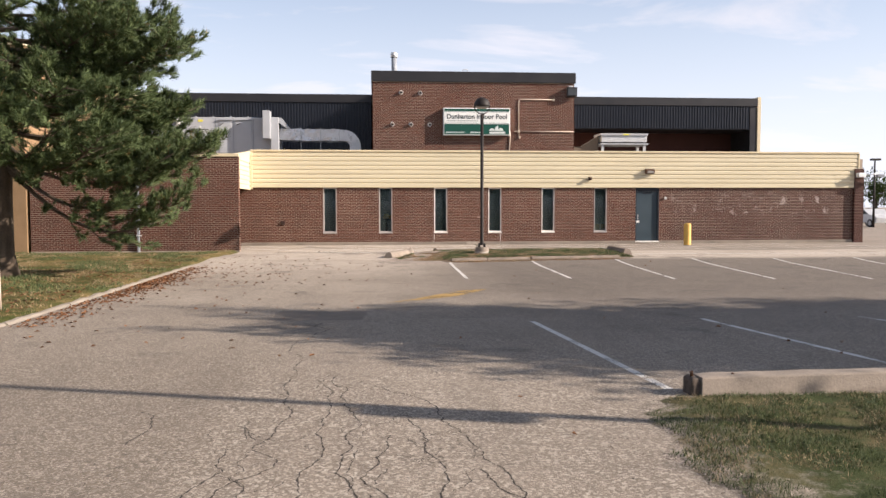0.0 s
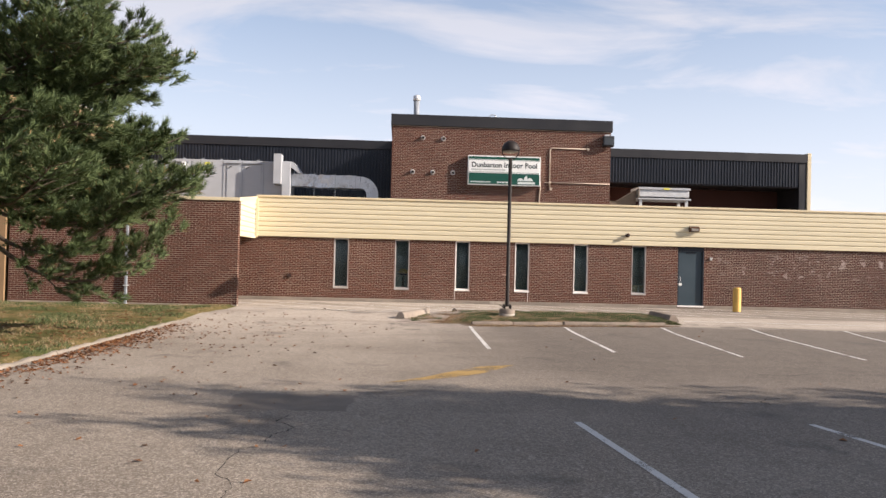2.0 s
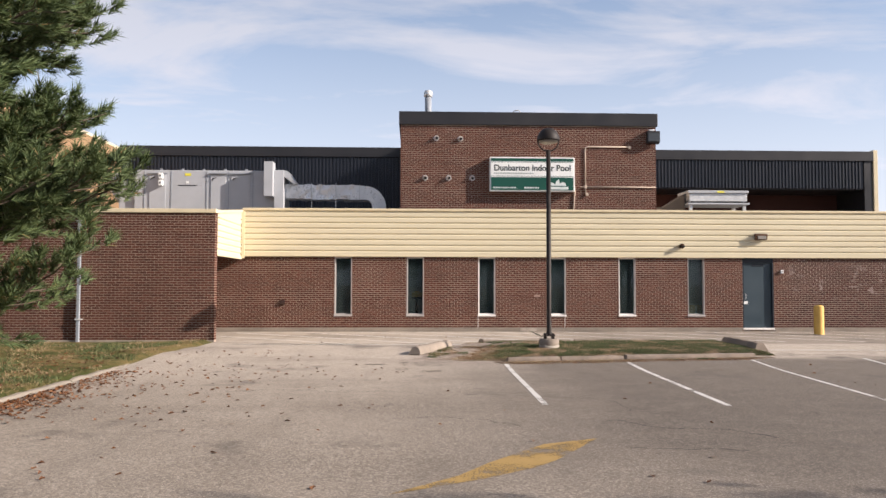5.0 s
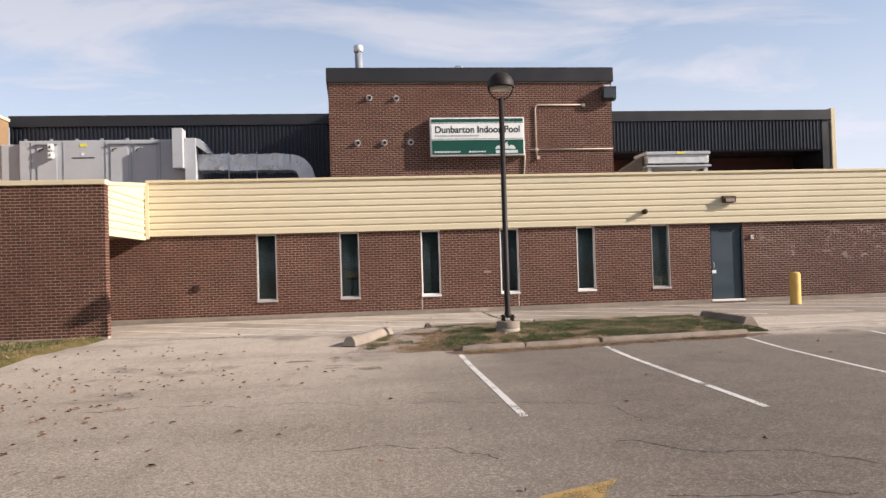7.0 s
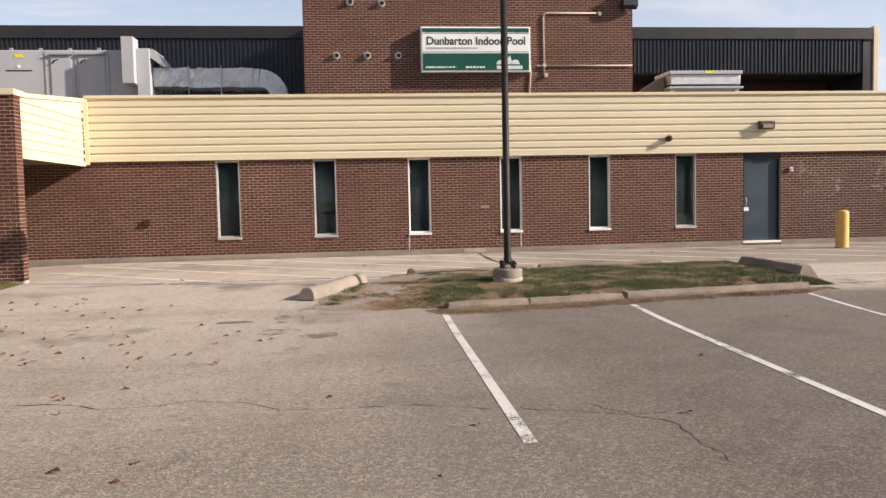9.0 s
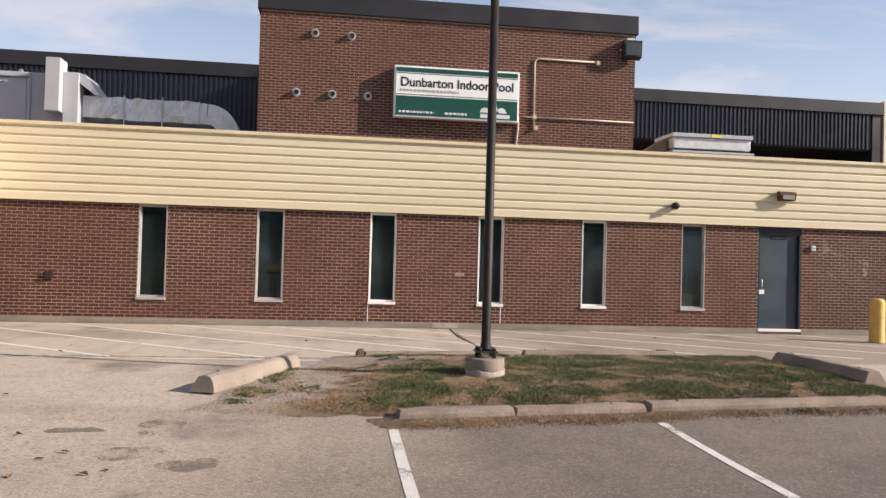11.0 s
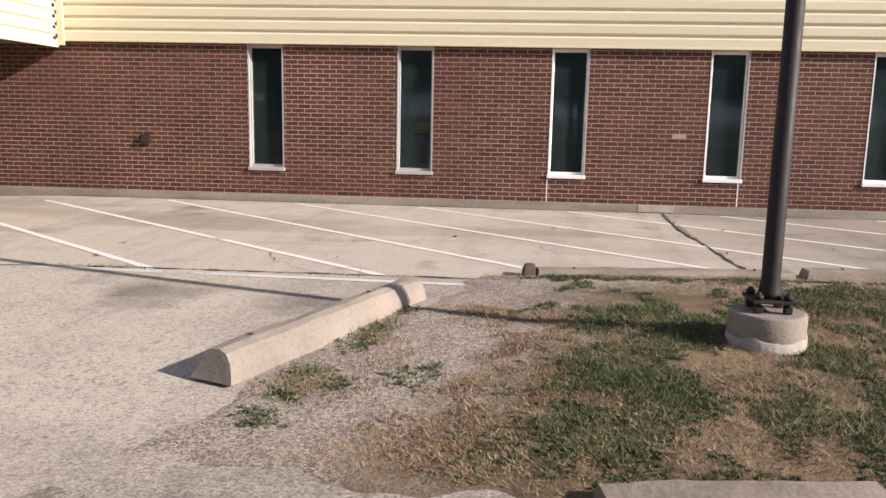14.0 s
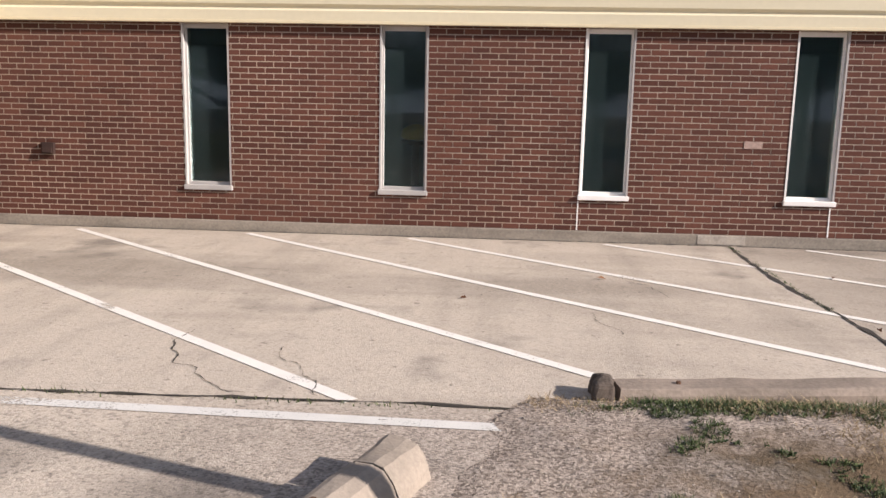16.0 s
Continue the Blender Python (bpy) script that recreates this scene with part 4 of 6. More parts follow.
def sign():
    t = thing("sign_board", (4.88, 36.95, 5.0), "green and white lit sign box reading Dunbarton Indoor Pool", "sign")
    x0, x1, z0, z1, y = 3.36, 6.39, 4.97, 6.19, 36.84
    part("case", box(B(), x0, x1, y, 37.09, z0, z1, 0.01), M["white"], t, "pale aluminium sign case")
    face = part("white_face", box(B(), x0 + 0.04, x1 - 0.04, y - 0.008, y - 0.001, z0 + 0.04, z1 - 0.04), M["white"], t)
    part("green_band", box(B(), x0 + 0.042, x1 - 0.042, y - 0.013, y - 0.009, z1 - 0.15, z1 - 0.042), M["green"], t)
    part("green_panel", box(B(), x0 + 0.042, x1 - 0.042, y - 0.013, y - 0.009, z0 + 0.042, z0 + 0.50), M["green"], t)
    part("green_rule", box(B(), x0 + 0.042, x1 - 0.042, y - 0.013, y - 0.009, z0 + 0.53, z0 + 0.545), M["green"], t)
    part("green_rule", box(B(), x0 + 0.042, x1 - 0.042, y - 0.013, y - 0.009, z1 - 0.185, z1 - 0.17), M["green"], t)
    sign_text(t, "Dunbarton Indoor Pool", x0 + 0.14, z0 + 0.735, 0.305, y - 0.012, M["ink"], 2.74)
    r = random.Random(3)

    def bars(x, end, z, h, m):
        while x < end:
            w = r.uniform(0.03, 0.09)
            part("bar", box(B(), x, min(x + w, end), y - 0.0155, y - 0.0135 if m is not M["ink_grey"] else y - 0.009, z, z + h), m, t)
            x += w + 0.022

    bars(x0 + 0.14, x0 + 1.55, z0 + 0.615, 0.05, M["ink_grey"])
    bars(x0 + 0.12, x0 + 0.95, z0 + 0.10, 0.05, M["ink_pale"])
    bars(x0 + 1.22, x0 + 1.75, z0 + 0.10, 0.05, M["ink_pale"])
    # plain shapes for the emblem
    for cx, cz, w, h in ((2.2, 0.20, 0.28, 0.12), (2.42, 0.20, 0.20, 0.20), (2.6, 0.20, 0.26, 0.13), (2.45, 0.36, 0.06, 0.08)):
        bm = B()
        extrude_profile(bm, [(-w / 2, 0), (w / 2, 0), (w * 0.3, h * 0.8), (0, h), (-w * 0.3, h * 0.8)], lambda a, b, s: (x0 + cx + a, s, z0 + cz + b), y - 0.0155, y - 0.0135)
        part("emblem_shape", bm, M["ink_pale"], t)
    part("emblem_bar", box(B(), x0 + 2.08, x0 + 2.80, y - 0.0155, y - 0.0135, z0 + 0.07, z0 + 0.165), M["ink_pale"], t)


sign()

# ---- fittings on the fascia and wall ----
wl = thing("wall_light", (12.25, 34.9, 3.25), "bronze wall pack light on the fascia", "light")
part("back_plate", box(B(), 12.06, 12.44, 34.99, 35.025, 3.16, 3.38, 0.01), M["dark_metal"], wl)
part("housing", extrude_profile(B(), [(34.989, 3.37), (34.89, 3.36), (34.87, 3.30), (34.91, 3.17), (34.989, 3.17)], lambda a, b, s: (s, a, b), 12.05, 12.45), M["rust"], wl, "bronze brown housing")
part("lens", box(B(), 12.12, 12.40, 34.865, 34.88, 3.19, 3.29), M["lens"], wl)
cm = thing("dome_light", (9.59, 34.9, 2.94), "small dark round light on the fascia", "light")
part("mount", lathe(B(), [(0.09, -0.02), (0.09, 0.02)], (9.59, 34.94, 2.94), 16), M["black"], cm)
part("head", tube(B(), [(9.59, 35.025, 2.95), (9.59, 34.93, 2.95), (9.59, 34.89, 2.93)], [0.075, 0.085, 0.06], 14), M["rust"], cm)
cc = thing("corner_light", (21.95, 34.6, 3.05), "white light and camera arm at the wall corner", "light")
part("body", box(B(), 21.70, 22.05, 34.74, 34.96, 3.02, 3.22, 0.03), M["white"], cc)
part("arm", tube(B(), [(22.05, 34.8, 3.12), (22.6, 34.7, 3.18)], 0.025, 8), M["galvanised"], cc)
part("camera_head", box(B(), 22.5, 22.85, 34.6, 34.75, 3.02, 3.16, 0.03), M["unit_dark"], cc)
wv = thing("wall_vent", (-3.62, 35.05, 1.06), "small rusty outlet cover on the brick", "vent")
part("plate", box(B(), -3.70, -3.54, 35.05, 35.095, 0.99, 1.13, 0.008), M["dark_rust"], wv)
part("flap", extrude_profile(B(), [(35.049, 1.12), (35.049, 1.0), (35.03, 1.01)], lambda a, b, s: (s, a, b), -3.68, -3.56), M["dark_rust"], wv)
db = thing("door_buzzer", (13.0, 35.07, 2.11), "small pale box on the brick beside the door", "box")
part("case", box(B(), 12.96, 13.05, 35.04, 35.095, 2.05, 2.16, 0.008), M["white"], db)
part("button", box(B(), 12.99, 13.02, 35.032, 35.0395, 2.09, 2.12), M["black"], db)
for x, z1 in ((2.80, 0.59), (5.685, 0.59)):
    solid("trim_caulk", box(B(), x - 0.008, x + 0.008, WALL_Y - 0.004, WALL_Y + 0.002, 0.243, z1), M["white_sill"], "pale caulked joint in the brick", "joint")
solid("trim_patch", box(B(), 4.66, 4.86, WALL_Y - 0.005, WALL_Y + 0.002, 1.245, 1.33), M["patched"], "pale patched brick in the wall", "patch")
solid("trim_footing_patch", box(B(), 4.20, 4.75, WALL_Y - 0.04, WALL_Y - 0.02, 0.125, 0.232, 0.006), M["pale_concrete"], "paler patch of concrete in the footing", "patch")
dp = thing("downspout", (-8.15, 30.16, 0.1), "square pale downspout on the wing wall", "downspout")
part("pipe", box(B(), -8.20, -8.12, 30.12, 30.20, 0.12, 3.60, 0.012), M["unit_dark"], dp)
for z in (0.7, 2.0, 3.3):
    part("strap", box(B(), -8.23, -8.07, 30.095, 30.235, z, z + 0.03), M["galvanised"], dp)
part("shoe", extrude_profile(B(), [(30.19, 0.119), (30.10, 0.119), (30.02, 0.09), (30.05, 0.05), (30.19, 0.05)], lambda a, b, s: (s, a, b), -8.20, -8.10), M["pvc"], dp)

bo = thing("bollard", (13.3, 33.25, 0.11), "yellow painted steel bollard before the wall", "bollard")
part("post", lathe(B(), [(0.155, 0), (0.15, 0.01), (0.15, 0.86), (0.13, 0.91), (0.07, 0.935)], (13.3, 33.25, 0.10), 24), M["yellow"], bo)
part("base_ring", lathe(B(), [(0.19, 0), (0.175, 0.02)], (13.3, 33.25, 0.108), 24), M["footing"], bo)
bx = thing("cardboard_box", (10.15, 35.4, 0.24), "brown cardboard box standing inside the window", "box")
part("body", box(B(), 9.93, 10.40, 35.30, 35.60, 0.25, 0.98, 0.005), M["card"], bx)
part("tape", box(B(), 10.13, 10.19, 35.296, 35.2995, 0.3, 0.97), M["pvc"], bx)
yb = thing("yellow_bag", (0.78, 36.0, 0.24), "yellow bag on a dark stool in the dim room", "bag")
part("stool", lathe(B(), [(0.2, 0), (0.16, 0.02), (0.05, 0.05), (0.05, 0.9), (0.2, 0.95), (0.2, 0.98)], (0.78, 36.0, 0.25), 16), M["dark_metal"], yb)
part("bag", lathe(B(), [(0.15, 0), (0.2, 0.04), (0.17, 0.14), (0.06, 0.2)], (0.78, 36.0, 1.232), 12), M["yellow"], yb)


# ---- lamp post ----
def lamp_post():
    x, y, g = 3.878, 27.62, 0.07
    t = thing("lamp_post", (x, y, g), "black lamp post with a domed head on a round concrete base", "lamp post")
    base = part("base", lathe(B(), [(0.232, -0.02), (0.232, 0.285), (0.226, 0.295), (0.212, 0.30)], (x, y, g), 40), M["concrete"], t, "chipped round concrete base")
    collar = lathe(B(), [(0.241, -0.03), (0.241, 0.06), (0.240, 0.15), (0.233, 0.156)], (x, y, g), 72)
    for v in collar.verts:
        if v.co.z > g + 0.1:
            a = math.atan2(v.co.y - y, v.co.x - x)
            v.co.z += 0.035 * noise.noise((a * 2.2, 1.7, 0)) + 0.014 * noise.noise((a * 11, 4.1, 0))
    part("collar", collar, M["pale_concrete"], base, "broken pale grout collar")
    part("base_plate", box(B(), x - 0.13, x + 0.13, y - 0.13, y + 0.13, g + 0.365, g + 0.385, 0.004), M["black_pole"], t)
    for i in range(4):
        a = math.pi / 4 + i * math.pi / 2
        px, py = x + 0.125 * math.cos(a), y + 0.125 * math.sin(a)
        bt = part("bolt", tube(B(), [(px, py, g + 0.29), (px, py, g + 0.43)], 0.015, 8), M["black_pole"], t, "dark anchor bolt")
        part("nut", lathe(B(), [(0.028, 0), (0.028, 0.03)], (px, py, g + 0.386), 6), M["black_pole"], bt)
        part("bolt_cover", box(B(), px - 0.024, px + 0.024, py - 0.024, py + 0.024, g + 0.302, g + 0.35, 0.006), M["black_pole"], t)
    part("pole", tube(B(), [(x, y, g + 0.386), (x, y, g + 0.42), (x, y, g + 0.5), (x, y, 4.87)], [0.08, 0.07, 0.057, 0.052], 20), M["black_pole"], t)
    for s in (-1, 1):
        yoke = [(x + s * 0.25 * math.sin(a), y, 5.09 - 0.25 * math.cos(a)) for a in np.linspace(0.15, math.pi / 2, 8)]
        part("yoke_arm", tube(B(), yoke, 0.018, 8), M["black_pole"], t)
    head = part("shade", lathe(B(), [(0.27, 0.0), (0.275, 0.03), (0.26, 0.13), (0.21, 0.22), (0.13, 0.29), (0.04, 0.32)], (x, y, 5.08), 28), M["black_pole"], t, "dark domed shade")
    part("lens", lathe(B(), [(0.16, -0.05), (0.23, -0.02), (0.24, -0.001)], (x, y, 5.08), 24), M["lens"], head)


lamp_post()


# ---- wheel stops ----
def wheel_stop(p, q, label, gap=0.0, dark=False, seed=0, w=0.30, h=0.17, square=False, round_top=False, ends=(True, True)):
    p, q = Vector((*p, ground_z(*p))), Vector((*q, ground_z(*q)))
    n, d = 14, (q - p).length
    t = thing("wheel_stop", (p + q) / 2, label, "wheel stop", "concrete wheel stops")
    bm, rows = B(), []
    prof = [(-w / 2, 0), (-w / 2 + 0.02, 0.05), (-w / 4.2, h * 0.92), (-w / 5.5, h), (w / 5.5, h), (w / 4.2, h * 0.92), (w / 2 - 0.02, 0.05), (w / 2, 0)]
    if square:
        prof = [(-w / 2, 0), (-w / 2 + 0.005, 0.04), (-w / 2.5, h * 0.93), (-w / 2.8, h), (w / 2.8, h), (w / 2.5, h * 0.93), (w / 2 - 0.005, 0.04), (w / 2, 0)]
    if round_top:
        prof = [(-w / 2, 0), (-w * 0.47, h * 0.3), (-w * 0.40, h * 0.62), (-w * 0.27, h * 0.90), (-w * 0.10, h), (w * 0.13, h * 0.985), (w * 0.22, h * 0.93), (w * 0.36, h * 0.45), (w / 2, 0)]
    for i in range(n + 1):
        s = i / n * d
        slope = 0.015 if square else 0.05
        end = slope if (i == 0 and ends[0]) or (i == n and ends[1]) else 0.0
        row = []
        for a, b in prof:
            j = noise.noise((s * 3 + seed * 7.1, a * 9, b * 11)) * 0.010 + noise.noise((s * 11 + seed, a * 30, b * 30)) * 0.004
            row.append(bm.verts.new((s - d / 2 + (end * b / h if i == 0 else -end * b / h if i == n else 0), a * (1 - end) + j, max(-0.01, b * (1 - end * 0.6) + (j if b > 0.04 else 0)))))
        rows.append(row)
    k = len(prof)
    for a, b in zip(rows, rows[1:]):
        for m in range(k):
            bm.faces.new((a[m], a[(m + 1) % k], b[(m + 1) % k], b[m]))
    bm.faces.new(rows[0][::-1])
    bm.faces.new(rows[-1])
    body = new("body", finish(bm, "body", M["old_stop"] if dark else M["concrete"]))
    body.parent = t
    for s in (-d / 2 + 0.35, d / 2 - 0.35):
        if d > 1.2:
            pin = new("pin", finish(tube(B(), [(s, 0, h - 0.03), (s, 0, h + 0.012)], 0.014, 8), "pin", M["rust"]))
            pin.parent = t
            tagged(pin, "rusty steel pin")
    t.matrix_basis = Matrix.Translation((p + q) / 2) @ Matrix.Rotation(math.atan2(q.y - p.y, q.x - p.x), 4, "Z")
    return t


pale = "pale worn concrete wheel stop at the island edge"
wheel_stop((0.68, 26.60), (1.390, 28.465), "pale concrete wheel stop lying at an angle", seed=1, w=0.30, h=0.175, round_top=True, ends=(True, False))
wheel_stop((1.394, 28.474), (1.50, 28.74), "broken short end of a concrete wheel stop", seed=2, w=0.29, h=0.158, round_top=True, ends=(False, True))
wheel_stop((2.632, 25.53), (3.77, 25.67), pale, seed=3, w=0.19, h=0.08, square=True, dark=True)
wheel_stop((3.78, 25.675), (5.17, 25.85), pale, seed=4, w=0.19, h=0.08, square=True, dark=True)
wheel_stop((5.23, 25.87), (8.20, 26.25), pale, seed=5, w=0.20, h=0.085, square=True, dark=True)
low_stop = wheel_stop((2.505, 29.745), (4.85, 30.075), "low concrete wheel stop with a broken end beside the grass", seed=6, w=0.22, h=0.075, square=True, dark=True)
wheel_stop((4.977, 30.137), (7.47, 30.222), "low concrete wheel stop sunk beside the grass", seed=7, w=0.22, h=0.09, square=True, dark=True)
# shade of the side turned from the sun is put in as darker concrete
wheel_stop((8.86, 29.50), (8.80, 27.20), "concrete wheel stop coloured darker for its shaded side", seed=8, dark=True, w=0.34, h=0.20)
near_stop = wheel_stop((3.20, 7.761), (5.70, 7.88), "concrete wheel stop with a crumbled dark end at the grass verge", seed=9, w=0.26, h=0.17, square=True)


def tar_lump(x, y):
    bm = box(B(), x - 0.09, x + 0.09, y - 0.07, y + 0.07, 0.095, 0.155, 0.015)
    bmesh.ops.subdivide_edges(bm, edges=bm.edges[:], cuts=2, use_grid_fill=True)
    for v in bm.verts:
        v.co += Vector(noise.noise_vector(v.co * 13)) * 0.03
    solid("tar_lump", bm, M["broken"], "dark lump of broken asphalt lying on the pavement", "rubble", kind="")


tar_lump(7.53, 30.82)


def broken_end(stop, x0, x1, y0, y1, z0, z1):
    """A dark crumbled lump at the end of a stop."""
    lump = box(B(), x0, x1, y0, y1, z0, z1, 0.02)
    bmesh.ops.subdivide_edges(lump, edges=lump.edges[:], cuts=3, use_grid_fill=True)
    for v in lump.verts:
        v.co += Vector(noise.noise_vector(v.co * 11)) * 0.024
        v.co.z = max(z0, v.co.z - 0.25 * max(0.0, (x0 + x1) / 2 - v.co.x))
    part("broken_end", lump, M["broken"], stop, "dark crumbled broken end")


broken_end(near_stop, 3.115, 3.196, 7.66, 7.86, 0.0, 0.165)
broken_end(low_stop, 2.39, 2.502, 29.63, 29.83, 0.10, 0.225)
part("bent_pin", tube(B(), [(3.155, 7.75, 0.13), (3.15, 7.745, 0.195), (3.145, 7.74, 0.21)], 0.016, 8), M["rust"], near_stop, "rusty bent pin")
wheel_stop((5.78, 7.89), (8.35, 8.01), "concrete wheel stop at the edge of the grass verge", seed=10, w=0.26, h=0.17, square=True)


# ---- lawn, verge and island ----
def patch(name, x0, x1, y0, y1, step, height, material, label, category):
    """A sheet of soil over the ground where height(x, y) is above nought, with a ragged edge."""
    nx, ny = int((x1 - x0) / step) + 1, int((y1 - y0) / step) + 1
    hs = [[height(x0 + i * step, y0 + j * step) for i in range(nx)] for j in range(ny)]
    verts, index, faces = [], {}, []

    def v(i, j):
        if (i, j) not in index:
            x, y = x0 + i * step, y0 + j * step
            index[i, j] = len(verts)
            verts.append((x, y, ground_z(x, y) + max(-0.02, hs[j][i])))
        return index[i, j]

    for j in range(ny - 1):
        for i in range(nx - 1):
            if max(hs[j][i], hs[j][i + 1], hs[j + 1][i], hs[j + 1][i + 1]) > 0:
                faces.append((v(i, j), v(i + 1, j), v(i + 1, j + 1), v(i, j + 1)))
    me = from_arrays(name, verts, faces, material)
    for p in me.polygons:
        p.use_smooth = True
    return tagged(new(name, me), label, category, kind="structure")


def rough(x, y, k=1.0):
    return noise.fractal((x * k, y * k, 3.3), 0.9, 2.1, 4)


def lawn_h(x, y):
    edge = -5.13 if y < 26.5 else -5.13 + 0.45 * smooth(26.5, 29.5, y)
    return min(0.075, 0.9 * (edge - x) + 0.03 + 0.05 * rough(x, y, 2)) if y < 30.2 else -0.02


def verge_h(x, y):
    left = 2.32 + 0.22 * rough(x, y, 1.3) + 0.10 * rough(x, y, 5.0) + 0.45 * smooth(6.2, 7.6, y) - 0.6 * smooth(5.0, 2.5, y)
    return min(0.035 + 0.02 * rough(x, y, 2), 0.10 * (x - left), 0.3 * (7.62 - y + 0.06 * rough(x, y, 2)))


def island_h(x, y):
    front, back = 25.64 + 0.13 * (x - 2.6), 29.71 + 0.06 * (x - 2.5)
    left = 0.86 + 0.36 * (y - 26.45) + 0.2 * rough(x, y, 1.5)
    e = min((x - left) * 0.1, (y - front + 0.10 * rough(x, y, 2.5)) * 0.2, (back - y) * 0.25, (8.8 - x) * 0.3)
    if x < 2.3:
        e = min(e, (y - 25.42 - 0.35 * smooth(2.3, 0.8, x) - 0.2 * rough(x, y, 1.5)) * 0.1)
    mound = 0.008 + 0.055 * smooth(1.9, 3.4, x + 0.3 * rough(x, y, 0.8))
    return min(e, max(0.006, mound + 0.016 * rough(x, y, 3) + 0.006 * rough(x, y, 9)))


def spill_h(x, y):
    """Thatch and dirt swept out in front of the island's kerb."""
    front = 25.42 + 0.13 * (x - 2.6)
    return min(0.006, 0.03 * (x - 2.5 - 0.5 * rough(x, y, 2.2)), 0.08 * (8.6 - x), 0.08 * (front + 0.1 - y), 0.05 * (y - front + 0.26 + 0.18 * rough(x, y, 1.7) + 0.16 * rough(x, y, 7.0)))


patch("lawn", -40, -4.4, -4, 30.3, 0.2, lawn_h, M["lawn"], "patchy dry lawn strewn with brown leaves", "lawn")
patch("verge", 1.2, 14, -3, 7.9, 0.06, verge_h, M["verge"], "green grass verge with dry patches", "grass")
patch("island_soil", 0.4, 9.2, 25.0, 30.6, 0.06, island_h, M["island"], "bare soil and patchy grass of the parking island", "soil")
patch("thatch", 2.2, 8.7, 24.9, 26.5, 0.03, spill_h, M["duff"], "brown dirt and dead thatch along the stops", "soil")


def repair_h(x, y):
    return min(0.004, 0.05 * (x + 1.32 - 0.08 * rough(x, y, 3)), 0.05 * (0.10 - x + 0.15 * rough(x, y, 2)), 0.05 * (y - 12.9 - 0.12 * rough(x, y, 2)), 0.05 * (14.0 - y + 0.1 * rough(x, y, 3)))


patch("road_repair", -1.7, 0.5, 12.5, 14.4, 0.04, repair_h, M["tar_patch"], "darker tarry repair in the parking lot asphalt", "asphalt")


STAINS = [(0.56, 25.2, 0.20, 0.26, 1.0), (0.55, 24.3, 0.26, 0.20, 2.3), (1.0, 23.95, 0.24, 0.16, 3.9), (-0.1, 25.05, 0.24, 0.10, 5.2)]


def oil_stain(x, y, rx, ry, seed):
    """A ragged dark blot soaked into the asphalt."""
    bm, ring_of = B(), []
    centre = bm.verts.new((x, y, ground_z(x, y) + 0.002))
    for k in range(28):
        a = 2 * math.pi * k / 28
        m = 1 + 0.5 * noise.noise((math.cos(a) * 1.4 + seed, math.sin(a) * 1.4, seed * 3.1))
        px, py = x + rx * m * math.cos(a), y + ry * m * math.sin(a)
        ring_of.append(bm.verts.new((px, py, ground_z(px, py) + 0.002)))
    for k in range(28):
        bm.faces.new((centre, ring_of[k], ring_of[(k + 1) % 28]))
    solid("oil_stain", bm, M["stain"], "dark oily stain soaked into the asphalt", "stain", "oil stains")


for x, y, rx, ry, k in STAINS:
    oil_stain(x, y, rx, ry, k)


def lawn_kerb():
    t = thing("lawn_kerb", (-5.05, 15, 0), "low crumbling concrete kerb along the lawn", "kerb", kind="structure")
    y, i = -4.0, 0
    while y < 26.6:
        w = 2.4
        bm, rows = B(), []
        n = 10
        for k in range(n + 1):
            s = y + 0.02 + (w - 0.04) * k / n
            j = noise.noise((s * 1.7, 0, 1)) * 0.035 + noise.noise((s * 7, 2, 1)) * 0.01
            top = 0.042 + noise.noise((s * 2.3, 5, 1)) * 0.03
            shift = 0.0 if s < 25.5 else -0.25 * (s - 25.5)
            rows.append([bm.verts.new((x, s, z)) for x, z in ((-5.13 + shift, -0.02), (-5.12 + shift + j, top), (-5.06 + shift + j, top - 0.006), (-5.03 + shift + j, top - 0.035), (-5.02 + shift, -0.02))])
        for a, b in zip(rows, rows[1:]):
            for m in range(4):
                bm.faces.new((a[m], a[m + 1], b[m + 1], b[m]))
        bm.faces.new(rows[0])
        bm.faces.new(rows[-1][::-1])
        part("kerb_block", bm, M["footing"], t)
        y += w
        i += 1


lawn_kerb()


def blades(name, count, spot, lo, hi, width, material, label, seed, lean=0.5):
    """Loose grass: thin bent blades where spot() allows."""
    r, verts, faces = random.Random(seed), [], []
    while len(faces) < count:
        p = spot(r)
        if p is None:
            continue
        x, y, z, k = p
        a, h = r.uniform(0, 2 * math.pi), r.uniform(lo, hi) * k
        w, dx, dy = width * r.uniform(0.6, 1.3), r.gauss(0, lean) * h, r.gauss(0, lean) * h
        o = len(verts)
        c, s = math.cos(a) * w / 2, math.sin(a) * w / 2
        verts += [(x - c, y - s, z - 0.01), (x + c, y + s, z - 0.01), (x + dx, y + dy, z + h)]
        faces.append((o, o + 1, o + 2))
    return tagged(new(name, from_arrays(name, verts, faces, material)), label, "grass", kind="stuff")


def spot_in(x0, x1, y0, y1, height, cover, k=2.0, tall=1.0):
    def spot(r):
        x, y = r.uniform(x0, x1), r.uniform(y0, y1)
        h = height(x, y)
        if h < 0.004:
            return None
        m = rough(x, y, k) + cover(x, y)
        if m < r.uniform(0.0, 0.2):
            return None
        return x, y, ground_z(x, y) + h, tall * (0.6 + min(0.9, max(0, m)))
    return spot


def gravel_spot(x, y):
    """The bare gravel behind the lamp post."""
    return 0.8 * smooth(28.3, 28.8, y) * smooth(4.4, 3.6, x) * smooth(29.5, 29.3, y)


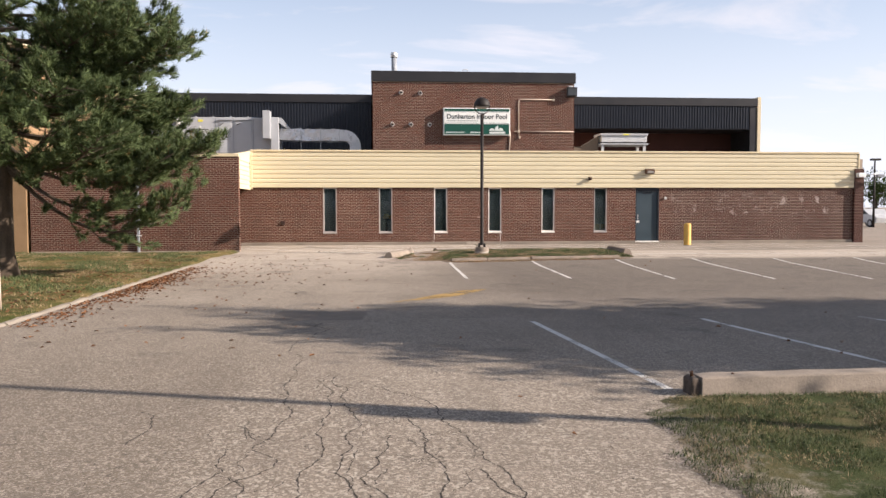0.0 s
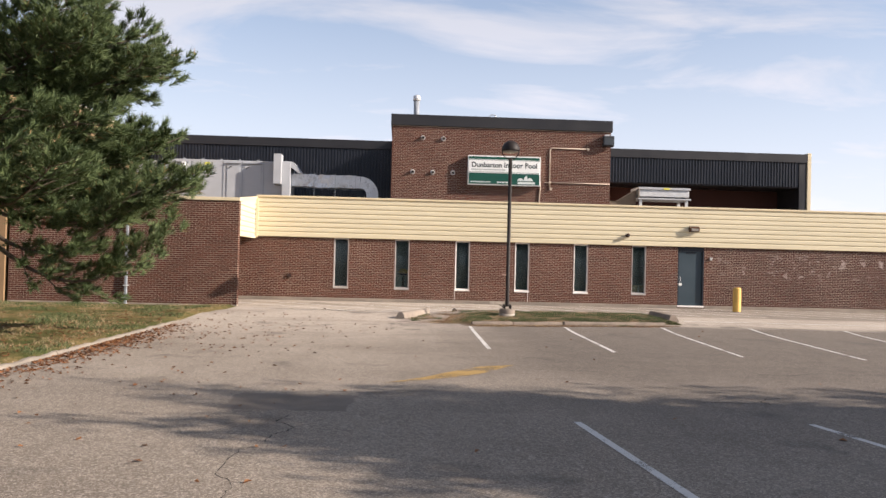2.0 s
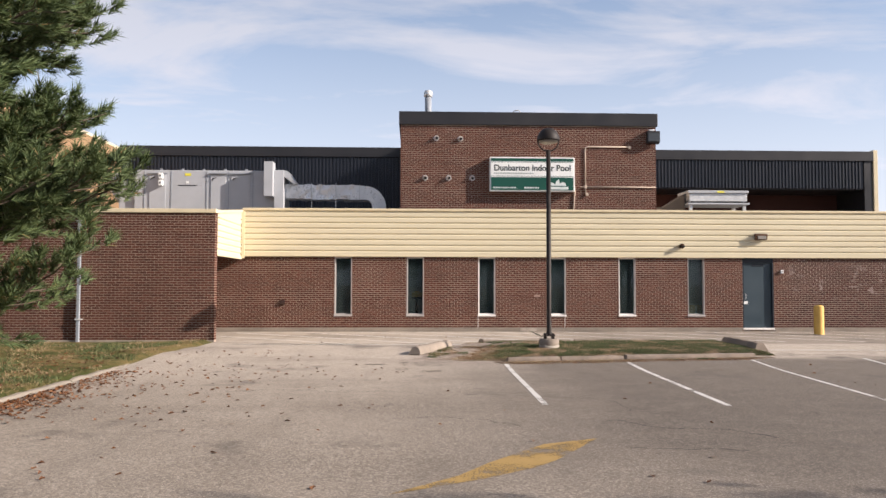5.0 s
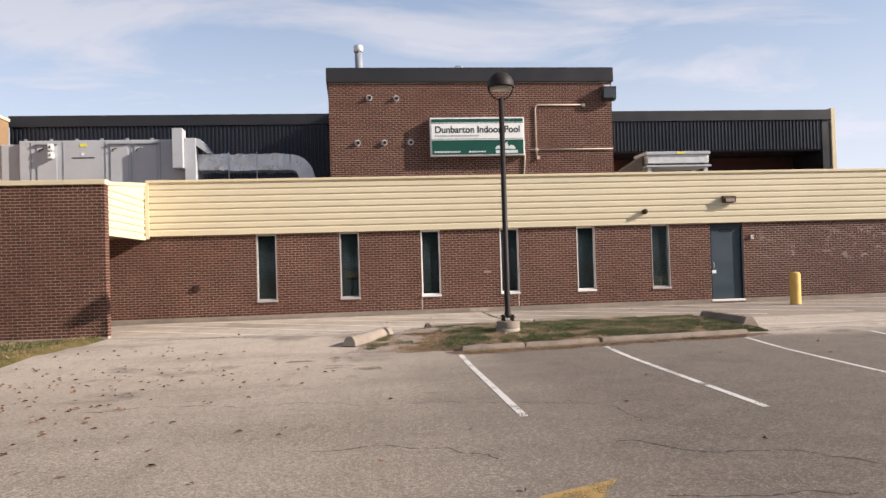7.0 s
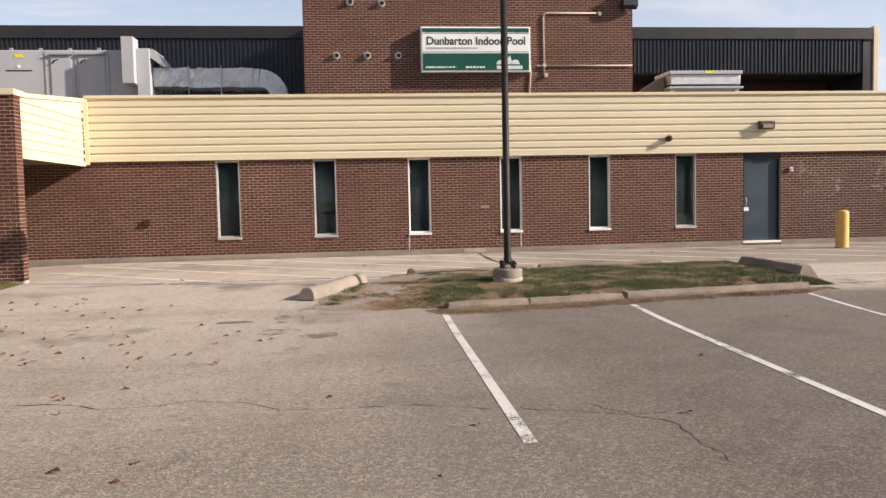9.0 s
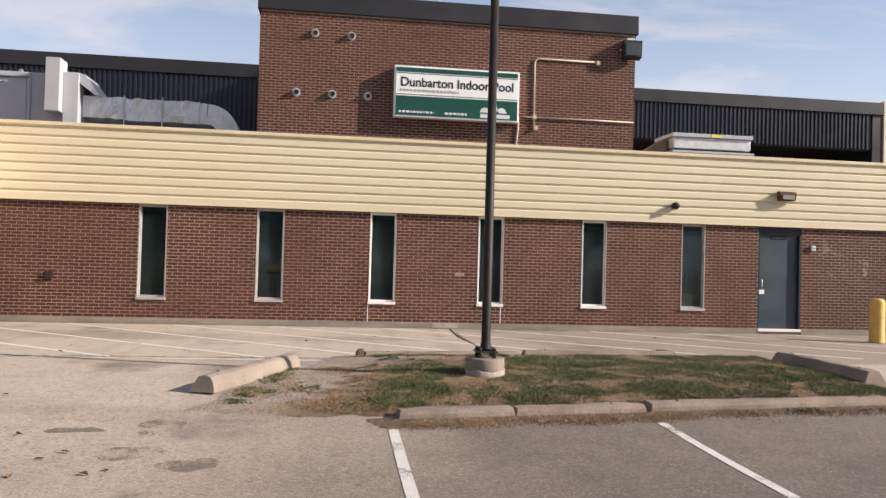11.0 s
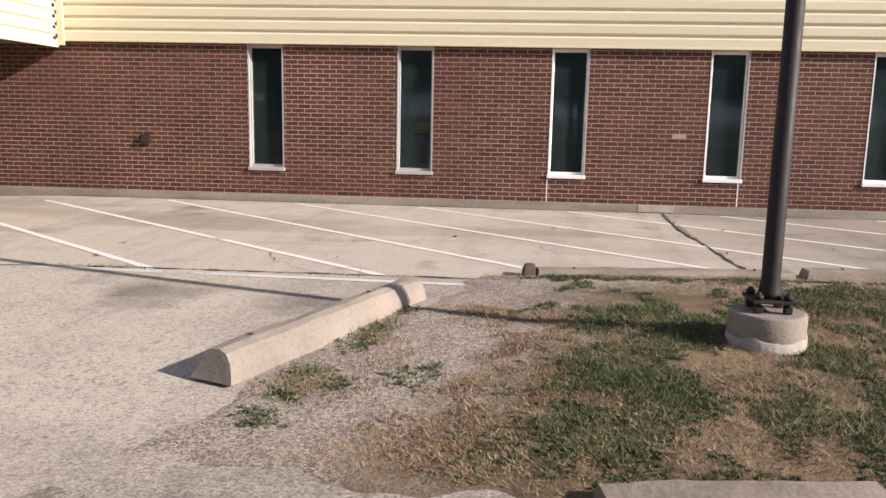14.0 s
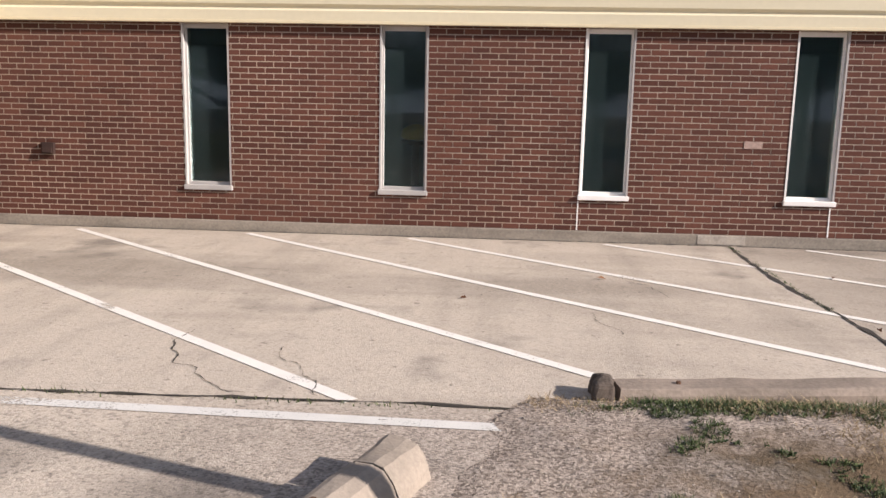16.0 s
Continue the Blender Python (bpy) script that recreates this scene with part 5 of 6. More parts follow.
def isl_cover(x, y):
    return -0.55 + 0.76 * smooth(1.9, 2.7, x) + 0.18 * smooth(3.6, 2.9, x) * smooth(2.3, 2.7, x) + 0.16 * smooth(3.6, 5.0, x) + 0.24 * rough(x, y, 6.5) - gravel_spot(x, y)


blades("grass_island", 140000, spot_in(0.8, 8.9, 25.5, 30.2, island_h, isl_cover, 2.2), 0.010, 0.038, 0.0075, M["blade_green"], "short green grass tufts on the parking island", 11, 0.8)
blades("dry_grass_island", 98000, spot_in(1.2, 8.9, 25.0, 30.1, island_h, lambda x, y: -0.05 + 0.6 * smooth(1.8, 3.0, x) - gravel_spot(x, y), 2.1), 0.010, 0.030, 0.006, M["blade_dry"], "dead straw among the island grass", 12, 1.6)


def rosettes(name, count, spot, lo, hi, label, seed):
    """Low broad-leaved weeds: rings of small bent leaves lying close to the ground."""
    r, verts, faces = random.Random(seed), [], []
    while count:
        p = spot(r)
        if p is None:
            continue
        count -= 1
        x, y, z = p[:3]
        for _ in range(r.randint(7, 13)):
            a, ln = r.uniform(0, 6.283), r.uniform(lo, hi)
            c, d, w = math.cos(a), math.sin(a), ln * r.uniform(0.22, 0.34)
            h = ln * r.uniform(0.15, 0.8)
            o = len(verts)
            verts += [(x, y, z), (x + 0.5 * ln * c - w * d, y + 0.5 * ln * d + w * c, z + h * 0.8), (x + ln * c, y + ln * d, z + h), (x + 0.5 * ln * c + w * d, y + 0.5 * ln * d - w * c, z + h * 0.7)]
            faces += [(o, o + 1, o + 2), (o, o + 2, o + 3)]
    tagged(new(name, from_arrays(name, verts, faces, M["blade_green"])), label, "weeds", kind="stuff")


rosettes("island_weeds", 13000, spot_in(1.6, 8.8, 25.5, 30.1, island_h, lambda x, y: isl_cover(x, y) - 0.05, 2.2), 0.008, 0.022, "low broad-leaved weeds on the parking island", 51)
CLUMPS = [(1.17, 26.84, 0.07), (1.34, 27.40, 0.10), (1.13, 26.49, 0.06), (1.09, 26.18, 0.06), (1.72, 26.83, 0.09), (1.50, 28.25, 0.07), (1.35, 26.64, 0.07), (1.42, 27.75, 0.07),
          (2.60, 27.21, 0.16), (2.96, 27.93, 0.18), (2.50, 26.70, 0.14), (2.35, 26.1, 0.16), (2.2, 25.85, 0.10), (3.30, 28.30, 0.15)]


def clump_spot(r):
    x, y, k = r.choice(CLUMPS)
    x, y = x + r.gauss(0, k), y + r.gauss(0, k)
    return x, y, ground_z(x, y) + max(0.0, island_h(x, y)), 1.0


rosettes("clump_weeds", 420, clump_spot, 0.010, 0.026, "clumps of broad-leaved weeds beside the wheel stop", 52)
blades("clump_grass", 2400, clump_spot, 0.012, 0.038, 0.007, M["blade_green"], "grass blades among the weed clumps", 53, 0.7)
blades("grass_verge", 95000, spot_in(1.4, 7.5, 2.5, 7.8, verge_h, lambda x, y: 0.36, 2.0), 0.012, 0.036, 0.006, M["blade_green"], "green grass of the verge", 14)
blades("dry_grass_verge", 30000, spot_in(1.4, 7.5, 2.5, 7.8, verge_h, lambda x, y: 0.1, 2.1), 0.012, 0.035, 0.005, M["blade_dry"], "dry grass of the verge", 15, 1.0)
blades("grass_lawn", 30000, spot_in(-16, -4.8, 11, 30.1, lawn_h, lambda x, y: -0.02, 0.7), 0.03, 0.09, 0.016, M["blade_green"], "thin green grass of the lawn", 16)
blades("dry_grass_lawn", 26000, spot_in(-16, -4.8, 11, 30.1, lawn_h, lambda x, y: 0.1, 1.4), 0.02, 0.06, 0.016, M["blade_dry"], "dry grass of the lawn", 17, 1.0)


def weed_spot(lines, spread, bare=-0.1):
    def spot(r):
        x0, y0, x1, y1 = r.choice(lines)
        k = r.random()
        x, y = x0 + (x1 - x0) * k, y0 + (y1 - y0) * k
        if rough(x, y, 1.9) < r.uniform(bare, 0.3):
            return None
        x, y = x + r.gauss(0, spread), y + r.gauss(0, spread)
        return x, y, ground_z(x, y), 1.0
    return spot


blades("brown_duff", 16000, weed_spot([(2.6, 25.26, 5.3, 25.61), (5.3, 25.61, 8.3, 26.0), (2.7, 25.14, 5.3, 25.47), (5.3, 25.52, 8.0, 25.82)], 0.09, -0.9), 0.006, 0.02, 0.008, M["dead_leaf"], "brown needles and leaf crumbs along the wheel stops", 33, 1.5)
blades("dry_thatch", 7000, weed_spot([(2.6, 25.28, 5.3, 25.63), (5.3, 25.63, 8.3, 26.0), (2.7, 25.16, 5.3, 25.5)], 0.10, -0.7), 0.015, 0.035, 0.007, M["blade_dry"], "dead straw along the wheel stops", 13, 1.3)


def fringe_spot(r):
    """The ragged fringe between bare gravel and grass."""
    x, y = r.gauss(2.15, 0.38), r.uniform(25.7, 28.4)
    h = island_h(x, y)
    if h < 0.003 or rough(x, y, 2.4) < r.uniform(-0.2, 0.3):
        return None
    return x, y, ground_z(x, y) + h, 1.0


blades("fringe_straw", 5200, fringe_spot, 0.008, 0.03, 0.008, M["blade_dry"], "dead straw fringing the bare gravel", 34, 1.4)
blades("fringe_duff", 6500, fringe_spot, 0.006, 0.022, 0.009, M["dead_leaf"], "reddish brown leaf crumbs fringing the gravel", 35, 1.5)
SEAM = [(-4.121, 29.45, -1.058, 29.45), (-1.058, 29.45, 2.102, 29.479), (4.566, 35.02, 4.49, 32.266), (4.49, 32.266, 4.539, 30.286), (2.1, 29.5, 2.58, 29.6)]
blades("seam_weeds", 900, weed_spot(SEAM, 0.018), 0.008, 0.028, 0.01, M["blade_green"], "weeds rooted in the pavement seams", 18)
blades("stop_straw", 1500, weed_spot([(1.05, 26.5, 1.55, 28.2), (1.15, 26.5, 1.62, 28.2)], 0.07), 0.015, 0.05, 0.009, M["blade_dry"], "dead straw beside the slanting wheel stop", 20, 1.0)
blades("stop_weeds", 1500, weed_spot([(1.12, 26.6, 1.55, 28.2), (2.3, 29.5, 4.8, 29.85), (2.0, 29.42, 3.4, 29.62), (5.0, 25.62, 5.4, 25.62), (6.1, 25.72, 7.5, 25.87)], 0.05), 0.02, 0.05, 0.010, M["blade_green"], "weeds along the wheel stops", 19, 0.9)


def fallen_leaves(name, count, spot, seed, label):
    r, verts, faces = random.Random(seed), [], []
    for _ in range(count):
        x, y = spot(r)
        a, s = r.uniform(0, 6.3), r.uniform(0.02, 0.048)
        c, d = math.cos(a) * s, math.sin(a) * s
        z = ground_z(x, y) + max(0.0, lawn_h(x, y)) + 0.006
        o = len(verts)
        verts += [(x - c, y - d, z), (x + d * 0.6, y - c * 0.6, z + r.uniform(0.004, 0.03)), (x + c, y + d, z + r.uniform(0, 0.015)), (x - d * 0.6, y + c * 0.6, z + r.uniform(0.004, 0.03))]
        faces += [(o, o + 1, o + 2), (o, o + 2, o + 3)]
    tagged(new(name, from_arrays(name, verts, faces, M["dead_leaf"])), label, "leaves", kind="stuff")


fallen_leaves("kerb_leaves", 1500, lambda r: (-4.95 + abs(r.gauss(0, 0.36)), r.choice((r.uniform(12.5, 24), r.gauss(19, 2)))), 21, "brown leaves drifted against the kerb")
fallen_leaves("lot_leaves", 340, lambda r: (-4.6 + abs(r.gauss(0, 2.1)), r.choice((r.uniform(10.5, 27.5), r.gauss(22, 2.5)))), 22, "brown leaves scattered on the asphalt")
fallen_leaves("lawn_leaves", 1500, lambda r: (-5.3 - abs(r.gauss(0, 2.6)), r.uniform(12, 27)), 23, "brown leaves lying on the lawn")
fallen_leaves("far_leaves", 60, lambda r: (r.uniform(-3, 9), r.uniform(6, 34)), 24, "few stray leaves on the asphalt")


def pebbles(name, count, spot, seed, lo, hi, label):
    """Loose stones, each a lopsided lump of eight faces."""
    r, verts, faces = random.Random(seed), [], []
    for _ in range(count):
        x, y, z = spot(r)
        k, a = r.uniform(lo, hi) * r.uniform(0.5, 1.0), r.uniform(0, 6.28)
        o = len(verts)
        for i in range(4):
            b = a + i * 1.57 + r.uniform(-0.3, 0.3)
            verts.append((x + k * math.cos(b) * r.uniform(0.7, 1.2), y + k * math.sin(b) * r.uniform(0.7, 1.2), z + k * r.uniform(0.1, 0.3)))
        verts += [(x + k * r.uniform(-0.3, 0.3), y + k * r.uniform(-0.3, 0.3), z + k * r.uniform(0.5, 0.8)), (x, y, z - k * 0.2)]
        for i in range(4):
            faces += [(o + i, o + (i + 1) % 4, o + 4), (o + (i + 1) % 4, o + i, o + 5)]
    tagged(new(name, from_arrays(name, verts, faces, M["pebble"])), label, "stones", kind="stuff")


def island_spot(r):
    while True:
        x, y = 1.1 + abs(r.gauss(0, 1.3)), r.uniform(25.9, 30.0)
        h = island_h(x, y)
        if h > 0.002:
            return x, y, ground_z(x, y) + h


def verge_spot(r):
    while True:
        x, y = r.uniform(1.6, 2.9), r.uniform(4.5, 7.6)
        if -0.05 < verge_h(x, y) < 0.02:
            return x, y, max(0.0, verge_h(x, y))


pebbles("island_pebbles", 800, island_spot, 41, 0.004, 0.015, "loose pale stones on the bare island gravel")
pebbles("verge_pebbles", 260, verge_spot, 42, 0.005, 0.016, "loose pale stones along the verge edge")
pebbles("lot_grit", 220, lambda r: (r.uniform(-2.5, 2.0), r.uniform(6, 24), 0.0), 43, 0.005, 0.014, "scattered grit on the asphalt")

# ---- road paint ----
def strip(bm, p, q, w, lift=0.004, n=8):
    p, q = Vector((*p, 0)), Vector((*q, 0))
    side = Vector((-(q - p).y, (q - p).x, 0)).normalized() * w / 2
    rows = []
    for i in range(n + 1):
        c = p.lerp(q, i / n)
        rows.append([bm.verts.new((v.x, v.y, ground_z(v.x, v.y) + lift)) for v in (c - side, c + side)])
    for a, b in zip(rows, rows[1:]):
        bm.faces.new((a[0], a[1], b[1], b[0]))
    return bm


BAYS = [((2.556, 25.055), (2.47, 19.65)), ((5.14, 25.3), (4.95, 19.5)), ((7.92, 25.7), (7.35, 19.1)), ((10.5, 25.9), (9.72, 18.95)), ((13.15, 25.7), (12.0, 18.7)), ((15.9, 25.7), (14.4, 18.6)),
        ((3.02, 7.95), (2.62, 12.45)), ((5.95, 8.3), (5.24, 12.5)), ((8.9, 8.5), (7.75, 12.5)), ((11.9, 8.6), (10.4, 12.5))]
for p, q in BAYS:
    solid("bay_line", strip(B(), p, q, 0.088 if p[0] < 7 else 0.075), M["paint"], "white painted parking bay line on asphalt", "road marking", "parking bay lines")
SLANT = [((-5.006, 32.607), (-0.934, 29.42)), ((-4.932, 34.366), (1.144, 29.509)), ((-3.172, 34.851), (2.602, 29.946)), ((-1.108, 34.912), (4.496, 30.18))] + \
        [((0.826 + 2.29 * i, 34.912 + 0.012 * i), (6.354 + 2.22 * i, 30.233 - 0.01 * i)) for i in range(8)]
for p, q in SLANT:
    solid("slant_line", strip(B(), p, q, 0.088), M["paint_fresh"], "slanted white bay line before the brick wall", "road marking", "slanted bay lines")
solid("edge_line", strip(B(), (-4.025, 29.381), (2.16, 29.242), 0.095), M["paint"], "white line along the pavement seam", "road marking", "parking bay lines")
solid("edge_line", strip(B(), (9.2, 27.6), (20.2, 27.2), 0.09), M["paint"], "white line along the parking bays", "road marking", "parking bay lines")


def arrow():
    pts = [(0.45, 15.0), (1.05, 15.62), (1.35, 16.1), (2.0, 16.95), (2.62, 17.25), (2.3, 16.7), (2.0, 16.2), (1.75, 15.9), (1.25, 15.5)]
    bm = B()
    bm.faces.new([bm.verts.new((x, y, 0.004)) for x, y in pts])
    bmesh.ops.triangulate(bm, faces=bm.faces[:])
    solid("yellow_arrow", bm, M["faded_yellow"], "worn yellow painted arrow on the asphalt", "road marking")


arrow()


# ---- cracks ----
def crack(bm, p, q, w, r, wander=0.12, gaps=False, lift=0.0065):
    pts = [Vector(p), Vector(q)]
    for level in range(5):
        out = []
        for a, b in zip(pts, pts[1:]):
            d = b - a
            mid = (a + b) / 2 + Vector((-d.y, d.x)) * r.gauss(0, wander * 0.9 ** level)
            out += [a, mid]
        pts = out + [pts[-1]]
    rows = []
    for i, c in enumerate(pts):
        d = (pts[min(i + 1, len(pts) - 1)] - pts[max(i - 1, 0)]).normalized()
        k = w * r.choice((r.uniform(0.2, 0.7), r.uniform(0.6, 1.5))) * (0.3 if i in (0, len(pts) - 1) else 1)
        s = Vector((-d.y, d.x)) * k / 2
        rows.append([bm.verts.new((v.x, v.y, ground_z(v.x, v.y) + lift)) for v in (c - s, c + s)])
    for a, b in zip(rows, rows[1:]):
        if gaps and noise.noise((a[0].co.x * 4, a[0].co.y * 4, 2.7)) > 0.22:
            continue
        bm.faces.new((a[0], a[1], b[1], b[0]))


def cracks():
    r = random.Random(5)
    bm = B()
    main = [[(-0.56, 11.18), (-0.54, 9.64), (-0.49, 8.03), (-0.41, 7.33), (-0.46, 6.83), (-0.39, 5.97), (-0.42, 4.9)],
            [(0.15, 8.57), (0.69, 7.82), (0.81, 7.04), (0.94, 6.79), (1.06, 5.96), (1.15, 5.62), (1.17, 4.9)],
            [(-0.08, 8.85), (0.03, 8.21), (-0.01, 7.88), (0.14, 6.86), (0.06, 5.99), (0.07, 4.9)],
            [(0.56, 7.15), (0.68, 6.51), (0.75, 5.87), (0.72, 4.9)], [(0.4, 6.68), (0.35, 6.27), (0.36, 5.2)],
            [(-0.12, 7.21), (-0.08, 6.31), (-0.12, 5.2)], [(-1.65, 7.53), (-1.44, 7.0), (-1.49, 6.57)], [(-0.78, 7.02), (-0.59, 6.63), (-0.44, 6.6)],
            [(-0.76, 6.43), (-0.69, 5.94), (-0.74, 5.0)], [(0.97, 5.85), (1.03, 5.53), (1.27, 5.2)], [(-0.29, 8.68), (-0.12, 8.0), (-0.12, 7.21)]]
    for line in main:
        for p, q in zip(line, line[1:]):
            crack(bm, p, q, 0.012, r, 0.10, False, 0.0012)
    # the finer net between them: jittered cells, longer along the drive
    knots = {(i, j): (-1.0 + 0.27 * i + r.gauss(0, 0.06), 4.7 + 0.46 * j + (0.23 if i % 2 else 0) + r.gauss(0, 0.09)) for i in range(9) for j in range(10)}
    for (i, j), p in knots.items():
        for k in ((i + 1, j), (i, j + 1)):
            if k in knots and r.random() < (0.38 if j < 5 else 0.18):
                crack(bm, p, knots[k], 0.008, r, 0.12, True, 0.0012)
    solid("near_cracks", bm, M["crack"], "web of cracks in the old asphalt", "cracks", kind="stuff")
    bm = B()
    for p, q, w in (((-2.3, 21.2), (0.85, 20.75), 0.02), ((0.85, 20.75), (3.6, 20.2), 0.018), ((3.09, 20.5), (3.5, 19.1), 0.018), ((0.44, 18.6), (1.55, 18.5), 0.022), ((1.55, 18.5), (1.9, 18.0), 0.022),
                    ((3.0, 18.4), (3.67, 17.8), 0.03), ((3.67, 17.8), (4.6, 17.2), 0.03), ((-0.5, 12.6), (-0.53, 11.3), 0.02), ((1.5, 21.8), (2.6, 22.4), 0.012), ((4.5, 13.8), (6.0, 14.3), 0.02),
                    ((6.5, 16.6), (9.5, 17.0), 0.03), ((2.8, 16.8), (4.0, 16.6), 0.025), ((8.9, 26.6), (12.5, 25.6), 0.06), ((12.5, 25.6), (16, 25.9), 0.05),
                    ((-1.0, 33.05), (0.4, 32.7), 0.012), ((-0.14, 30.7), (0.57, 29.56), 0.015), ((0.55, 30.4), (0.95, 29.56), 0.012), ((3.0, 33.0), (3.3, 32.2), 0.012), ((2.6, 31.6), (2.75, 31.0), 0.012)):
        crack(bm, p, q, w * (0.95 if p[1] < 29 else 0.5), r, lift=0.0012 if p[1] < 29 else 0.0045)
    solid("lot_cracks", bm, M["crack"], "long cracks across the parking lot", "cracks", kind="stuff")
    bm = B()
    for x0, y0, x1, y1 in SEAM[:4]:
        crack(bm, (x0, y0), (x1, y1), 0.045 if x0 > 4 else 0.03, r, 0.02)
    for x in range(-5, 11):
        crack(bm, (x, 35.052), (x + 1.0, 35.052), 0.028, r, 0.012)
    solid("pavement_seam", bm, M["crack"], "open seams in the pavement", "seam")


cracks()


# ---- trees ----
def pine():
    r = random.Random(31)
    X, Y = -8.62, 20.5
    t = thing("pine_tree", (X, Y, 0.08), "large dark green pine with long drooping limbs", "tree")
    trunk = B()
    pts = [(X + 0.10 * math.sin(z * 0.5), Y + 0.08 * math.sin(z * 0.7), z) for z in np.linspace(0.0, 14.5, 24)]
    rad = [0.235 * (1 - z / 15.2) + 0.03 + (0.22 * math.exp(-z * 2.2)) for z in np.linspace(0.0, 14.5, 24)]
    tube(trunk, pts, rad, 14)
    for v in trunk.verts:
        k = 1 + 0.12 * noise.noise((v.co.x * 5, v.co.y * 5, v.co.z * 1.2))
        v.co.x, v.co.y = X + (v.co.x - X) * k, Y + (v.co.y - Y) * k
    part("trunk", trunk, M["bark"], t, "rough grey-brown trunk")
    nv, nf = [], []

    def tuft(c, d, size):
        d = d.normalized()
        u = d.orthogonal().normalized()
        w = d.cross(u)
        for _ in range(30):
            a, s = r.uniform(0, 6.283), r.uniform(0.2, 1.25)
            e = (d + (u * math.cos(a) + w * math.sin(a)) * s).normalized() * size * r.uniform(0.7, 1.15)
            side = e.cross(Vector((r.uniform(-1, 1), r.uniform(-1, 1), r.uniform(-1, 1)))).normalized() * 0.0085
            b = c + d * r.uniform(-0.10, 0.06)
            o = len(nv)
            nv.extend((b - side, b + side, b + e))
            nf.append((o, o + 1, o + 2))

    def limb(base, az, length, rise, sag, thick, bare=0.3):
        """A limb that leaves at an angle, sags and turns up at its end, with side twigs full of needles."""
        bm = B()
        out = Vector((math.cos(az), math.sin(az), 0))
        side = Vector((-out.y, out.x, 0))
        path = []
        bend = r.gauss(0, 0.12)
        for i in range(11):
            s = i / 10
            z = rise * s * length - sag * math.sin(s * math.pi * 0.85) * length * 0.5 + 0.16 * max(0, s - 0.7) * length
            path.append(Vector(base) + out * s * length + side * bend * length * s * s + Vector((0, 0, z)))
        tube(bm, path, [thick * (1 - 0.85 * i / 10) for i in range(11)], 6)
        n = int(length * 7.2)
        for k in range(n):
            s = bare + (1 - bare) * (k + r.random()) / n
            i = min(9, int(s * 10))
            p = path[i].lerp(path[i + 1], s * 10 - i)
            ld = (path[i + 1] - path[i]).normalized()
            sg = 1 if k % 2 else -1
            tl = (0.42 + 0.9 * math.sin(min(1, (1.08 - s) * 1.7) * 1.5)) * r.uniform(0.6, 1.15) * min(1.0, length / 3.2)
            td = (ld * r.uniform(0.5, 1.0) + side * sg * r.uniform(0.4, 1.0) + Vector((0, 0, r.uniform(-0.35, 0.35)))).normalized()
            tip = p + td * tl + Vector((0, 0, 0.10 * tl))
            if r.random() < 0.5:
                tube(bm, [p, p.lerp(tip, 0.5) - Vector((0, 0, 0.03)), tip], [0.014, 0.010, 0.005], 4, False)
            m = max(3, int(tl / 0.10))
            for q in range(m):
                f = (q + 1) / m
                if f < 0.45 and r.random() < 0.75:
                    continue
                c = p.lerp(tip, f) + Vector((r.gauss(0, 0.045), r.gauss(0, 0.045), r.gauss(0, 0.04)))
                tuft(c, td + Vector((r.gauss(0, 0.3), r.gauss(0, 0.3), 0.45 + r.gauss(0, 0.2))), 0.165)
            for _ in range(3):
                tuft(tip + Vector((r.gauss(0, 0.05), r.gauss(0, 0.05), r.uniform(0, 0.12))), td + Vector((r.gauss(0, 0.25), r.gauss(0, 0.25), 0.7)), 0.18)
        for _ in range(4):
            tuft(path[-1], path[-1] - path[-2], 0.17)
        return bm

    z = 3.1
    while z < 14.0:
        n = 6 if z < 9 else 5
        a0 = r.uniform(0, 6.28)
        for k in range(n):
            az = a0 + 6.283 * k / n + r.gauss(0, 0.2)
            full = 4.0 if z < 4.2 else 2.5 if z < 5.0 else 3.9 if z < 6.2 else 3.1 if z < 7.0 else 3.5 * (1 - (z - 7.0) / 9.0)
            length = full * r.uniform(0.78, 1.0)
            sag = r.uniform(0.1, 0.3)
            part("limb", limb((X, Y, z + r.uniform(-0.2, 0.2)), az, length, r.uniform(-0.02, 0.12) + (0.1 if z > 7 else 0), sag, 0.075 * (1 - z / 18), 0.5), M["bark"], t)
        z += r.uniform(0.55, 0.75)
